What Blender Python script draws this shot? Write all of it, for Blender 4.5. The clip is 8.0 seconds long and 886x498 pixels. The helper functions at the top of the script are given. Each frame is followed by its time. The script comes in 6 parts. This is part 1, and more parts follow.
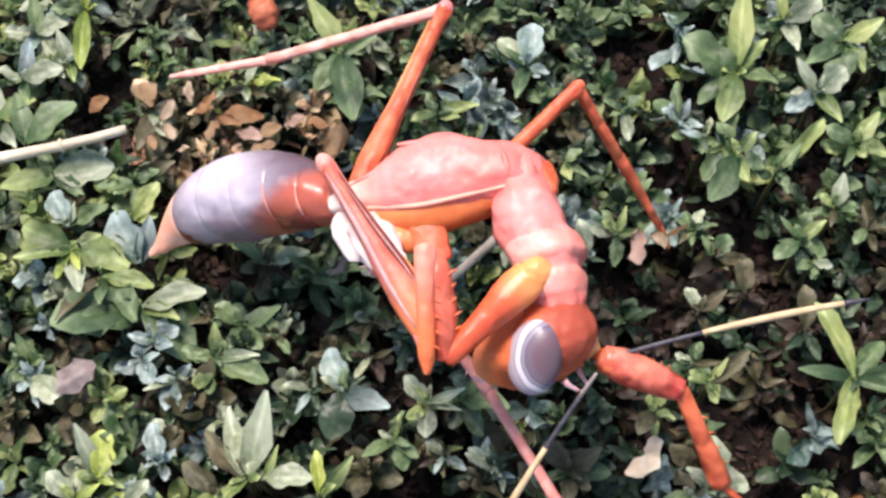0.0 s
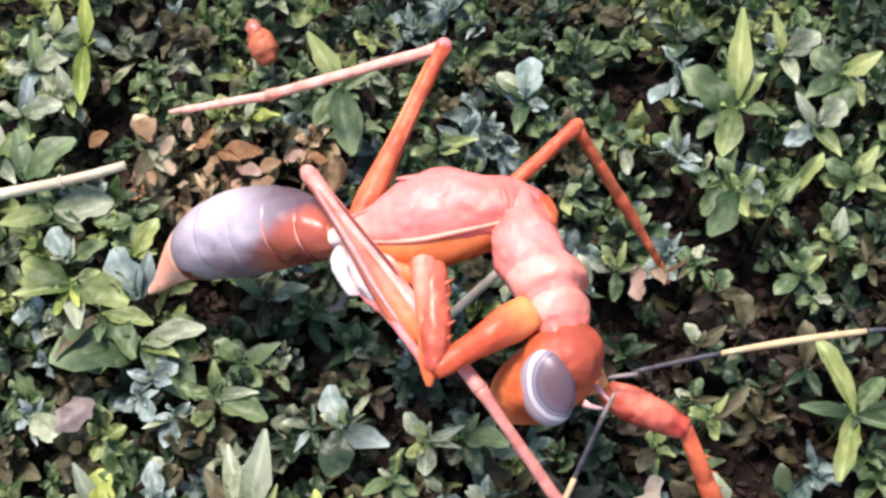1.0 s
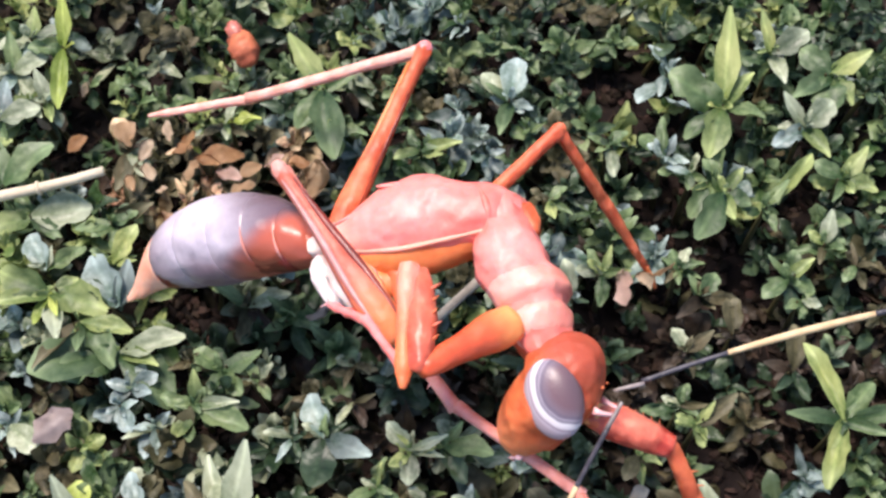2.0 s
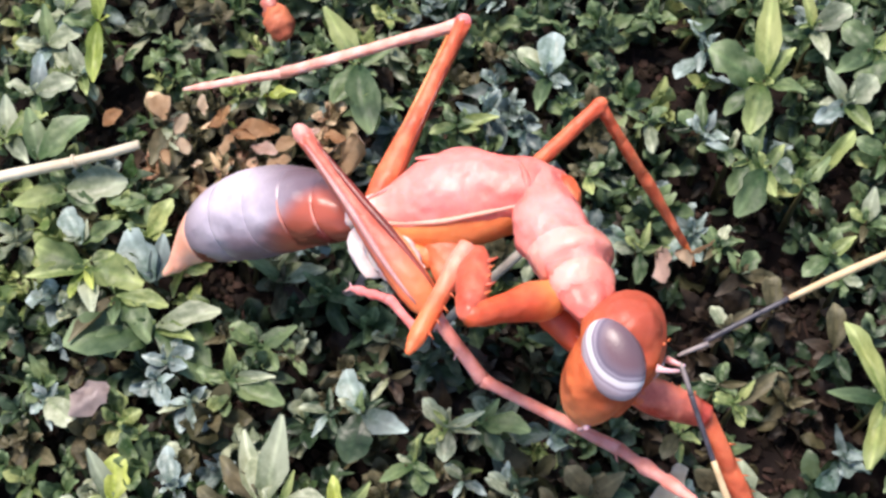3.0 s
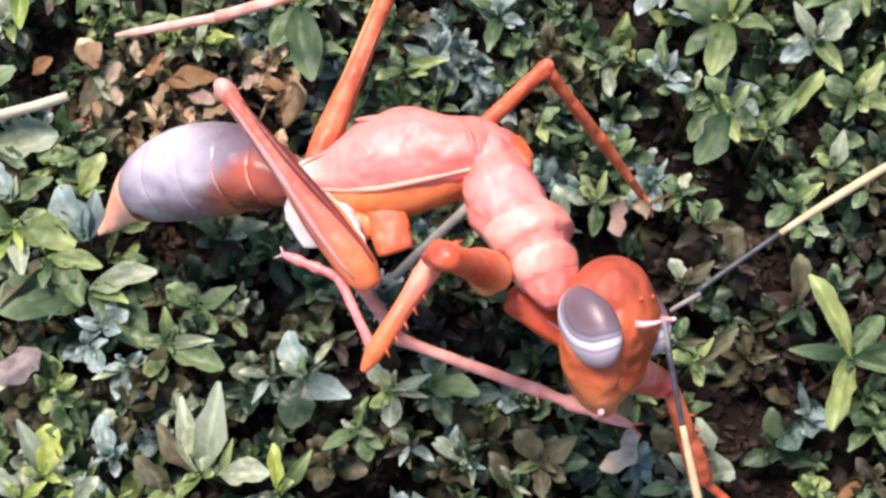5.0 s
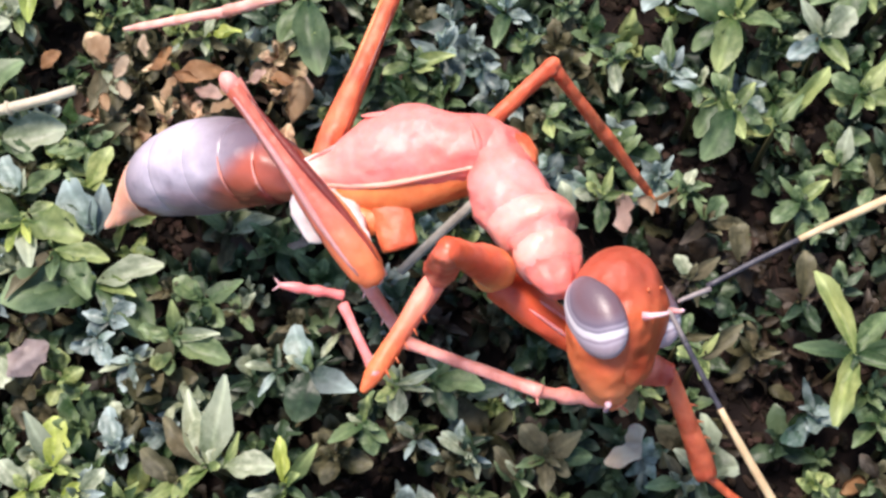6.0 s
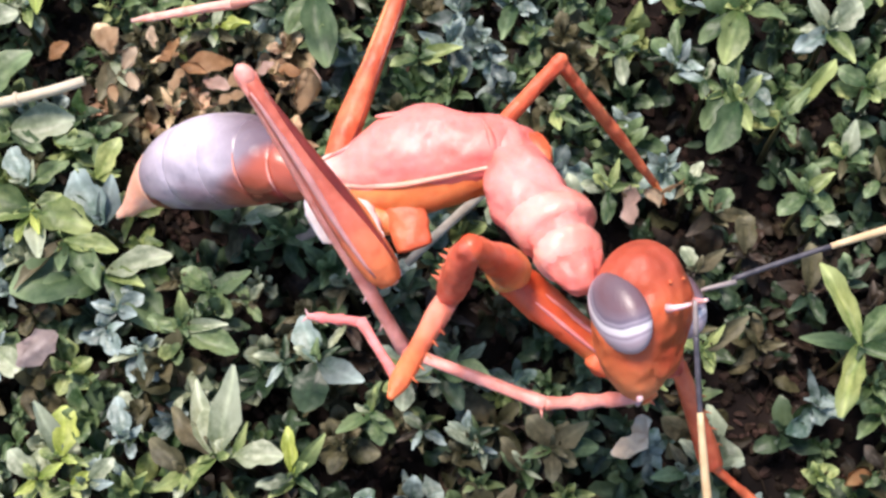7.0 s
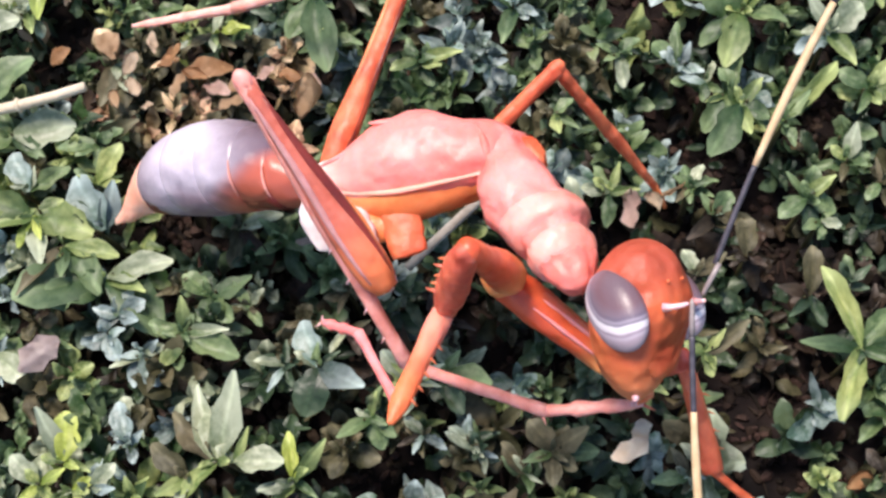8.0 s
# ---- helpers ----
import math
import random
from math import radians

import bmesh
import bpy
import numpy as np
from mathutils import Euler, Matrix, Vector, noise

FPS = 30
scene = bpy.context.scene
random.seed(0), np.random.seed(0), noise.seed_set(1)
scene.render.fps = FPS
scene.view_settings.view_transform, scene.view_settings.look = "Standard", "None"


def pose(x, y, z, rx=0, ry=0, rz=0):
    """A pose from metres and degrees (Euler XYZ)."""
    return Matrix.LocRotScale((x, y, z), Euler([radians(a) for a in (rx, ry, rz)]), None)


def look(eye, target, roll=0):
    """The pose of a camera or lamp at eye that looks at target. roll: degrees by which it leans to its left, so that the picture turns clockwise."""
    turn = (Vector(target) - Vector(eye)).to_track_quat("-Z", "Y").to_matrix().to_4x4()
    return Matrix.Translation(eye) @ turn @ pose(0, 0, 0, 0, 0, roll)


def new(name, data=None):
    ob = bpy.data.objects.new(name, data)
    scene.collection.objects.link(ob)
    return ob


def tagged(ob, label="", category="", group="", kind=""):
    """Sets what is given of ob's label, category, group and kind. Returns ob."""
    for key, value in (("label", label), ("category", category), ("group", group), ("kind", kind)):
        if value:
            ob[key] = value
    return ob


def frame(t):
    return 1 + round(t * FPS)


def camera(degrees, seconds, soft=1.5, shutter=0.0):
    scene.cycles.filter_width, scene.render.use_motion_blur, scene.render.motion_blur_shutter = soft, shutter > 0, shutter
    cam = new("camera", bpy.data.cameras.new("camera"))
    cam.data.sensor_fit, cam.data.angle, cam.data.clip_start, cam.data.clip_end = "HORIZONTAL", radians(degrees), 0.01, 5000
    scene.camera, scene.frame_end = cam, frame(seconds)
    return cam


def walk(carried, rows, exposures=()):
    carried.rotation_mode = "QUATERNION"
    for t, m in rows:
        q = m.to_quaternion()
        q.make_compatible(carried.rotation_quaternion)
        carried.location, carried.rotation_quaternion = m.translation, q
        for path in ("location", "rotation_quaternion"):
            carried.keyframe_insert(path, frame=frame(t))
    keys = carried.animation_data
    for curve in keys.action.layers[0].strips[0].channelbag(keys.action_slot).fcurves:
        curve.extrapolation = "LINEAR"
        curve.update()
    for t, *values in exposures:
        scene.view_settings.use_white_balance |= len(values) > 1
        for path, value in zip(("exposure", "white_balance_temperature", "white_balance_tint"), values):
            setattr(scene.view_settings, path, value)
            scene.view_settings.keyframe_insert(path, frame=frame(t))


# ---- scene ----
import collections

# An orange ant-like mantis nymph grooms a hind foot on a bed of moss, seen close from above.
U = 0.001  # lengths below are in millimetres

cam = camera(40, 8.0, soft=2.8)
walk(cam, [
    (0.0, pose(0.001339, -0.014633, 0.030356, 24.913, 1.688, -0.290)),
    (0.1, pose(0.001331, -0.014597, 0.030365, 25.076, 1.511, -0.339)),
    (0.2, pose(0.001322, -0.014562, 0.030374, 24.996, 1.408, -0.368)),
    (0.3, pose(0.001314, -0.014526, 0.030384, 24.916, 1.573, -0.319)),
    (0.4, pose(0.001305, -0.014491, 0.030393, 25.210, 1.511, -0.359)),
    (0.5, pose(0.001297, -0.014455, 0.030402, 25.081, 1.841, -0.194)),
    (0.6, pose(0.001324, -0.014377, 0.030442, 25.194, 2.103, -0.104)),
    (0.7, pose(0.001351, -0.014298, 0.030482, 25.445, 1.911, -0.203)),
    (0.8, pose(0.001377, -0.014220, 0.030523, 25.422, 1.943, -0.226)),
    (0.9, pose(0.001404, -0.014141, 0.030563, 25.572, 1.642, -0.436)),
    (1.0, pose(0.001431, -0.014063, 0.030603, 25.522, 1.852, -0.383)),
    (1.1, pose(0.001456, -0.014023, 0.030555, 25.700, 2.171, -0.322)),
    (1.2, pose(0.001481, -0.013984, 0.030508, 25.789, 2.052, -0.388)),
    (2.3, pose(0.001943, -0.013368, 0.030123, 24.640, 1.917, -0.766)),
    (2.4, pose(0.001781, -0.013509, 0.029938, 24.408, 1.845, -0.616)),
    (2.5, pose(0.001806, -0.013469, 0.029890, 23.684, 2.260, -0.484)),
    (2.6, pose(0.001734, -0.013458, 0.029935, 23.496, 2.349, -0.398)),
    (2.7, pose(0.001662, -0.013447, 0.029981, 23.634, 2.481, -0.333)),
    (2.8, pose(0.001590, -0.013435, 0.030026, 23.500, 2.720, -0.175)),
    (2.9, pose(0.001518, -0.013424, 0.030072, 23.760, 2.567, -0.195)),
    (3.0, pose(0.001446, -0.013413, 0.030117, 23.981, 2.750, -0.000)),
    (3.1, pose(0.001583, -0.013280, 0.030130, 24.131, 2.736, -0.130)),
    (3.2, pose(0.001721, -0.013147, 0.030143, 24.350, 2.676, -0.266)),
    (3.3, pose(0.001858, -0.013013, 0.030155, 24.416, 2.766, -0.381)),
    (3.4, pose(0.001996, -0.012880, 0.030168, 24.693, 2.483, -0.614)),
    (3.5, pose(0.002133, -0.012747, 0.030181, 24.734, 2.369, -0.766)),
    (3.6, pose(0.002302, -0.012570, 0.030149, 24.650, 1.924, -1.006)),
    (3.7, pose(0.002471, -0.012393, 0.030116, 24.464, 1.976, -1.196)),
    (3.8, pose(0.002640, -0.012216, 0.030084, 24.000, 2.260, -1.169)),
    (3.9, pose(0.002809, -0.012039, 0.030051, 24.186, 1.864, -1.425)),
    (4.0, pose(0.002978, -0.011862, 0.030019, 23.998, 2.285, -1.436)),
    (4.1, pose(0.002989, -0.011820, 0.029930, 24.038, 2.208, -1.511)),
    (4.2, pose(0.003000, -0.011778, 0.029841, 23.543, 2.114, -1.449)),
    (4.3, pose(0.003012, -0.011737, 0.029753, 23.300, 1.850, -1.520)),
    (4.4, pose(0.003023, -0.011695, 0.029664, 23.127, 1.686, -1.564)),
    (4.5, pose(0.003034, -0.011653, 0.029575, 22.188, 2.279, -1.442)),
    (4.6, pose(0.003001, -0.011703, 0.029460, 22.158, 2.032, -1.419)),
    (4.7, pose(0.002968, -0.011753, 0.029345, 21.524, 1.744, -1.261)),
    (4.8, pose(0.002936, -0.011803, 0.029230, 20.095, 2.968, -0.851)),
    (4.9, pose(0.002903, -0.011853, 0.029115, 20.290, 2.666, -0.981)),
    (5.0, pose(0.002870, -0.011903, 0.029000, 19.952, 3.242, -0.737)),
    (5.1, pose(0.002860, -0.011911, 0.029007, 19.972, 3.282, -0.731)),
    (5.2, pose(0.003061, -0.011811, 0.029068, 20.002, 3.276, -0.751)),
    (6.3, pose(0.002737, -0.012005, 0.029093, 19.408, 3.448, -0.248)),
    (6.4, pose(0.002726, -0.012013, 0.029100, 19.295, 3.650, -0.198)),
    (6.5, pose(0.002716, -0.012021, 0.029107, 19.298, 3.410, -0.262)),
    (6.6, pose(0.002709, -0.012015, 0.029128, 19.324, 3.453, -0.178)),
    (6.7, pose(0.002702, -0.012009, 0.029149, 19.203, 3.506, -0.184)),
    (6.8, pose(0.002694, -0.012004, 0.029171, 19.219, 3.576, -0.153)),
    (6.9, pose(0.002687, -0.011998, 0.029192, 19.042, 3.798, -0.169)),
    (7.0, pose(0.002680, -0.011992, 0.029213, 19.365, 3.335, -0.264)),
    (7.1, pose(0.002721, -0.011989, 0.029213, 19.333, 3.354, -0.313)),
    (7.2, pose(0.002762, -0.011985, 0.029212, 19.455, 3.282, -0.316)),
    (7.3, pose(0.002802, -0.011982, 0.029212, 19.414, 3.439, -0.328)),
    (7.4, pose(0.002843, -0.011978, 0.029211, 19.407, 3.581, -0.265)),
    (7.5, pose(0.002884, -0.011975, 0.029211, 19.361, 3.799, -0.256)),
    (7.6, pose(0.002892, -0.011950, 0.029218, 19.309, 3.855, -0.231)),
    (7.7, pose(0.002901, -0.011925, 0.029225, 19.266, 3.931, -0.235)),
    (7.8, pose(0.002909, -0.011901, 0.029232, 19.204, 3.957, -0.201)),
    (7.9, pose(0.002918, -0.011876, 0.029239, 19.296, 3.968, -0.244)),
    (8.0, pose(0.002926, -0.011851, 0.029246, 19.279, 3.853, -0.319)),
])

# ---- light ----
SUN = Vector((-0.22, 0.30, 0.93)).normalized()
world = bpy.data.worlds.new("sky")
scene.world = world
world.use_nodes = True
wn = world.node_tree
sky = wn.nodes.new("ShaderNodeTexSky")
sky.sky_type, sky.sun_disc = "NISHITA", False
sky.sun_elevation = math.asin(SUN.z)
sky.sun_rotation = math.atan2(SUN.x, SUN.y)
wn.links.new(sky.outputs[0], wn.nodes["Background"].inputs[0])
wn.nodes["Background"].inputs[1].default_value = 0.118
sun = new("sun", bpy.data.lights.new("sun", "SUN"))
sun.data.energy, sun.data.angle, sun.data.color = 3.2, radians(18), (1.0, 0.888, 0.812)
sun.matrix_world = look(SUN, (0, 0, 0))
scene.view_settings.exposure = 1.02


# ---- materials ----
def socket(bsdf, name, value):
    bsdf.inputs[name].default_value = value


def surface(name, dark, light, scale=900.0, rough=0.45, bump=0.25, fine=5000.0, sss=0.0, sss_tint=(1.0, 0.4, 0.2), coat=0.0, clear=0.0, spec=0.5, vary="", rib=0.0, grad=(), lump=0.0, hard=0.0):
    """A mottled surface of two colours. vary: 'object' or 'island' shifts value and hue from piece to piece. grad: fields of another colour, each a direction, where it is full, where it ends, and the colour."""
    m = bpy.data.materials.new(name)
    m.use_nodes = True
    t = m.node_tree
    b = t.nodes["Principled BSDF"]
    co = t.nodes.new("ShaderNodeTexCoord")
    n1 = t.nodes.new("ShaderNodeTexNoise")
    n1.inputs["Scale"].default_value, n1.inputs["Detail"].default_value, n1.inputs["Roughness"].default_value = scale, 7.0, 0.62
    t.links.new(co.outputs["Object"], n1.inputs["Vector"])
    ramp = t.nodes.new("ShaderNodeValToRGB")
    ramp.color_ramp.elements[0].position, ramp.color_ramp.elements[1].position = 0.34 + hard, 0.66 - hard
    ramp.color_ramp.elements[0].color, ramp.color_ramp.elements[1].color = (*dark, 1), (*light, 1)
    t.links.new(n1.outputs["Fac"], ramp.inputs["Fac"])
    colour = ramp.outputs["Color"]
    if vary:
        hsv = t.nodes.new("ShaderNodeHueSaturation")
        if vary == "object":
            rnd = t.nodes.new("ShaderNodeObjectInfo").outputs["Random"]
        else:
            rnd = t.nodes.new("ShaderNodeNewGeometry").outputs["Random Per Island"]
        mr = t.nodes.new("ShaderNodeMapRange")
        mr.inputs["To Min"].default_value, mr.inputs["To Max"].default_value = 0.5, 1.45
        t.links.new(rnd, mr.inputs["Value"])
        t.links.new(mr.outputs["Result"], hsv.inputs["Value"])
        hue = t.nodes.new("ShaderNodeMapRange")
        hue.inputs["To Min"].default_value, hue.inputs["To Max"].default_value = 0.525, 0.475
        t.links.new(rnd, hue.inputs["Value"])
        t.links.new(hue.outputs["Result"], hsv.inputs["Hue"])
        t.links.new(colour, hsv.inputs["Color"])
        colour = hsv.outputs["Color"]
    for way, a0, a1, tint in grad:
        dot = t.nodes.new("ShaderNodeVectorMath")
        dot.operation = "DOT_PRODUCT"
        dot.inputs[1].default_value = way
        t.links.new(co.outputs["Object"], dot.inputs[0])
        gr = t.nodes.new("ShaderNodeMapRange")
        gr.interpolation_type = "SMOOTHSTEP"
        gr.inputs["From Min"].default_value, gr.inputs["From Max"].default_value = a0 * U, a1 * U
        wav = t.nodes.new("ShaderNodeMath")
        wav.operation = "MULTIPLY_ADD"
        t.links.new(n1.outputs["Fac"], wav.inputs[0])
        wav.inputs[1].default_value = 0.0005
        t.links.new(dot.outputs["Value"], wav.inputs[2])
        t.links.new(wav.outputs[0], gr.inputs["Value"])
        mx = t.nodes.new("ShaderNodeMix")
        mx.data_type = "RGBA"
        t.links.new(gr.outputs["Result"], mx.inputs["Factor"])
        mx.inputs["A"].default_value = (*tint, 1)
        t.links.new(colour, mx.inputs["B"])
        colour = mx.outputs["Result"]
    if rib:
        sep = t.nodes.new("ShaderNodeSeparateXYZ")
        t.links.new(co.outputs["Object"], sep.inputs[0])
        ab = t.nodes.new("ShaderNodeMath")
        ab.operation = "ABSOLUTE"
        t.links.new(sep.outputs["X"], ab.inputs[0])
        gr = t.nodes.new("ShaderNodeMapRange")
        gr.inputs["From Min"].default_value, gr.inputs["From Max"].default_value = 0.000008, 0.00005
        gr.inputs["To Min"].default_value, gr.inputs["To Max"].default_value = 1.0 + rib, 1.0
        t.links.new(ab.outputs[0], gr.inputs["Value"])
        hs = t.nodes.new("ShaderNodeHueSaturation")
        t.links.new(gr.outputs["Result"], hs.inputs["Value"])
        t.links.new(colour, hs.inputs["Color"])
        colour = hs.outputs["Color"]
    t.links.new(colour, b.inputs["Base Color"])
    n2 = t.nodes.new("ShaderNodeTexNoise")
    n2.inputs["Scale"].default_value, n2.inputs["Detail"].default_value = fine, 3.0
    t.links.new(co.outputs["Object"], n2.inputs["Vector"])
    rr = t.nodes.new("ShaderNodeMapRange")
    rr.inputs["To Min"].default_value, rr.inputs["To Max"].default_value = max(0.05, rough - 0.12), min(1.0, rough + 0.15)
    t.links.new(n2.outputs["Fac"], rr.inputs["Value"])
    t.links.new(rr.outputs["Result"], b.inputs["Roughness"])
    bp = t.nodes.new("ShaderNodeBump")
    bp.inputs["Strength"].default_value, bp.inputs["Distance"].default_value = bump, 0.00006
    t.links.new(n2.outputs["Fac"], bp.inputs["Height"])
    if lump:
        n3 = t.nodes.new("ShaderNodeTexNoise")
        n3.inputs["Scale"].default_value, n3.inputs["Detail"].default_value = 850.0, 2.0
        t.links.new(co.outputs["Object"], n3.inputs["Vector"])
        b2 = t.nodes.new("ShaderNodeBump")
        b2.inputs["Strength"].default_value, b2.inputs["Distance"].default_value = lump * 0.85, 0.0004
        t.links.new(n3.outputs["Fac"], b2.inputs["Height"])
        t.links.new(b2.outputs["Normal"], bp.inputs["Normal"])
    t.links.new(bp.outputs["Normal"], b.inputs["Normal"])
    socket(b, "Specular IOR Level", spec)
    socket(b, "Coat Weight", coat)
    socket(b, "Coat Roughness", 0.32)
    if sss:
        socket(b, "Subsurface Weight", sss)
        socket(b, "Subsurface Radius", sss_tint)
        socket(b, "Subsurface Scale", 0.0005)
    if clear:
        tr = t.nodes.new("ShaderNodeBsdfTranslucent")
        t.links.new(colour, tr.inputs["Color"])
        mix = t.nodes.new("ShaderNodeMixShader")
        mix.inputs[0].default_value = clear
        t.links.new(b.outputs[0], mix.inputs[1])
        t.links.new(tr.outputs[0], mix.inputs[2])
        t.links.new(mix.outputs[0], t.nodes["Material Output"].inputs["Surface"])
    return m


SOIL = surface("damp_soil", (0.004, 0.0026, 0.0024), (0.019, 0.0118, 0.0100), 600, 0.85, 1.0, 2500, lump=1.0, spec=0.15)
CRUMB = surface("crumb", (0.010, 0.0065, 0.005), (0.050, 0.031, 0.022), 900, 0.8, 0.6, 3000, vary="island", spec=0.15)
STEM = surface("moss_stem", (0.05, 0.035, 0.015), (0.11, 0.10, 0.03), 1500, 0.6)
# blue and pale imitate sky reflected on the leaves, put into the colour
TONES = (  # dark and light tone, roughness, wax, light let through
    ("bright", (0.080, 0.138, 0.034), (0.300, 0.350, 0.130), 0.48, 0.04, 0.34), ("mid", (0.030, 0.070, 0.020), (0.146, 0.202, 0.090), 0.46, 0.05, 0.28),
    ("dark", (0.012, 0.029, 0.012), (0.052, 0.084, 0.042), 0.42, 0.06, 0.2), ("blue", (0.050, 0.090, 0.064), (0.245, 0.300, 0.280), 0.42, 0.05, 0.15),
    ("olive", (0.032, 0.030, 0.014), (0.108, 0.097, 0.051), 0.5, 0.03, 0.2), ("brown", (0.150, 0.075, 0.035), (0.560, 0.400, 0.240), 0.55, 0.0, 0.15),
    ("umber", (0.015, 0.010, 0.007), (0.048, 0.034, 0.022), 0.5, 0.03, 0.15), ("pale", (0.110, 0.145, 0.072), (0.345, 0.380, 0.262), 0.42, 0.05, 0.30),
    ("lime", (0.165, 0.230, 0.030), (0.415, 0.480, 0.115), 0.45, 0.04, 0.38))
# the gradient pales leaf tips, a highlight painted into the colour
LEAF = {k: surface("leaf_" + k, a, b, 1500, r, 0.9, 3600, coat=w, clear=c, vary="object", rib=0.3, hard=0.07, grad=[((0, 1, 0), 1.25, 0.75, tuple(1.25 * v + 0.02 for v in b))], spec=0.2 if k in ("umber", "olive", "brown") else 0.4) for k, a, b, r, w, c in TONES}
CARPET = {k: surface("carpet_" + k, a, b, 1500, r, 0.9, 3600, coat=w, clear=c, vary="island", hard=0.07, spec=0.2 if k in ("umber", "olive", "brown") else 0.4) for k, a, b, r, w, c in TONES}
SHELL = surface("orange_cuticle", (0.50, 0.050, 0.014), (0.88, 0.24, 0.10), 520, 0.50, 0.6, 3000, sss=0.25, coat=0.04, lump=1.3, spec=0.4)
LIMB = surface("rust_orange_cuticle", (0.44, 0.050, 0.020), (0.80, 0.20, 0.085), 700, 0.50, 0.6, 3000, sss=0.25, coat=0.03, lump=1.1, spec=0.4)
CROWN = surface("head_cuticle", (0.40, 0.045, 0.014), (0.76, 0.19, 0.065), 430, 0.50, 0.6, 3000, sss=0.2, coat=0.04, lump=1.5, spec=0.4, grad=[((0, -0.35, 1), 1.35, 0.15, (0.40, 0.070, 0.036)), ((0, 0, 1), -1.7, -0.5, (0.86, 0.27, 0.115))])
PINK = surface("salmon_cuticle", (0.706, 0.133, 0.115), (0.920, 0.342, 0.345), 620, 0.40, 0.35, 4000, sss=0.3, coat=0.15, lump=0.7)
SHIELD = surface("salmon_cuticle_with_rusty_back", (0.74, 0.150, 0.115), (0.86, 0.285, 0.255), 620, 0.46, 0.4, 4000, sss=0.2, coat=0.05, lump=1.4, spec=0.4, grad=[((1, 0, 0), -0.75, -0.15, (0.50, 0.13, 0.09))])
HUMP = surface("salmon_cuticle_with_white_waist", (0.76, 0.158, 0.127), (0.87, 0.28, 0.252), 620, 0.46, 0.4, 4000, sss=0.2, coat=0.05, lump=1.4, spec=0.4, grad=[((0, 1, 0), 0.2, 1.5, (0.88, 0.62, 0.55)), ((1, 0, 0), -1.05, -0.55, (0.66, 0.22, 0.20))])
PALE = surface("pale_cuticle", (0.749, 0.285, 0.276), (0.899, 0.475, 0.494), 700, 0.40, 0.25, 4000, sss=0.3, coat=0.1, lump=0.5)
# first gradient paints the collar's pale highlight on its underside flank
COLLAR = surface("collar_cuticle", (0.75, 0.185, 0.13), (0.86, 0.33, 0.272), 480, 0.45, 0.5, 4000, sss=0.2, coat=0.05, lump=1.2, grad=[((1, 0, -0.2), 0.85, -0.25, (0.86, 0.375, 0.325)), ((1, 0, 0.3), -0.75, -0.1, (0.52, 0.16, 0.10))])
FLAP = surface("white_pink_flap", (0.58, 0.40, 0.37), (0.84, 0.70, 0.67), 620, 0.45, 0.4, 4000, sss=0.2, lump=1.0)
COXA = surface("coxa_cuticle", (0.44, 0.040, 0.014), (0.78, 0.13, 0.045), 700, 0.40, 0.35, 4000, sss=0.2, coat=0.15, lump=0.9, grad=[((0, 1, 0), 0.2, 1.3, (0.85, 0.32, 0.10))])
AMBER = surface("amber_cuticle", (0.60, 0.12, 0.03), (0.84, 0.27, 0.09), 700, 0.42, 0.35, 4000, sss=0.3, coat=0.1, lump=0.6)
RED = surface("red_cuticle", (0.36, 0.026, 0.014), (0.82, 0.20, 0.11), 600, 0.40, 0.6, 3000, sss=0.2, coat=0.2, lump=1.3)
SHANK = surface("pink_shank", (0.56, 0.165, 0.125), (0.83, 0.36, 0.31), 1500, 0.45, 0.4, 6000, sss=0.2, lump=0.5)
ROSY = surface("pale_rosy_shank", (0.75, 0.29, 0.22), (0.93, 0.52, 0.44), 1500, 0.45, 0.4, 6000, sss=0.2, lump=0.5)
THIGH = surface("thigh_cuticle", (0.40, 0.080, 0.050), (0.68, 0.185, 0.130), 900, 0.48, 0.5, 4000, sss=0.2, coat=0.03, lump=0.9, spec=0.35, grad=[((0, 1, 0), 0.4, 2.3, (0.76, 0.205, 0.080))])
# pale patches stand for highlights, dark belly and tip edge for shade; rust is pigment
BULB = surface("smoky_cuticle_painted_sheen_rusty_flank", (0.185, 0.145, 0.185), (0.58, 0.50, 0.575), 300, 0.36, 0.25, 3000, coat=0.3, lump=0.8, grad=[((-0.45, 1, 0), 0.7, 3.0, (0.120, 0.070, 0.090)), ((-0.2, 1, 0), 5.6, 4.3, (0.20, 0.145, 0.175)), ((1, 0, 0), -0.15, 0.55, (0.18, 0.085, 0.10)), ((2, 1, 0), 1.6, 2.9, (0.42, 0.088, 0.050))])
TAIL = surface("salmon_tip", (0.72, 0.30, 0.19), (0.86, 0.48, 0.36), 700, 0.45, 0.2, 4000, sss=0.2)
BRICKY = surface("rust_cuticle", (0.36, 0.09, 0.06), (0.56, 0.19, 0.14), 700, 0.35, 0.2, 4000, sss=0.2, coat=0.3)
SHIN = surface("orange_shank_with_pink_knee", (0.62, 0.075, 0.020), (0.88, 0.22, 0.075), 700, 0.48, 0.5, 4000, sss=0.25, coat=0.04, lump=1.0, grad=[((0, 1, 0), 0.3, 2.3, (0.84, 0.28, 0.20))])
# the pink mottling paints blotchy highlights on red cuticle
GLINTS = surface("red_cuticle_with_painted_highlights", (0.42, 0.034, 0.020), (0.82, 0.20, 0.125), 800, 0.42, 0.6, 3000, sss=0.2, coat=0.15, lump=1.6, hard=0.07)
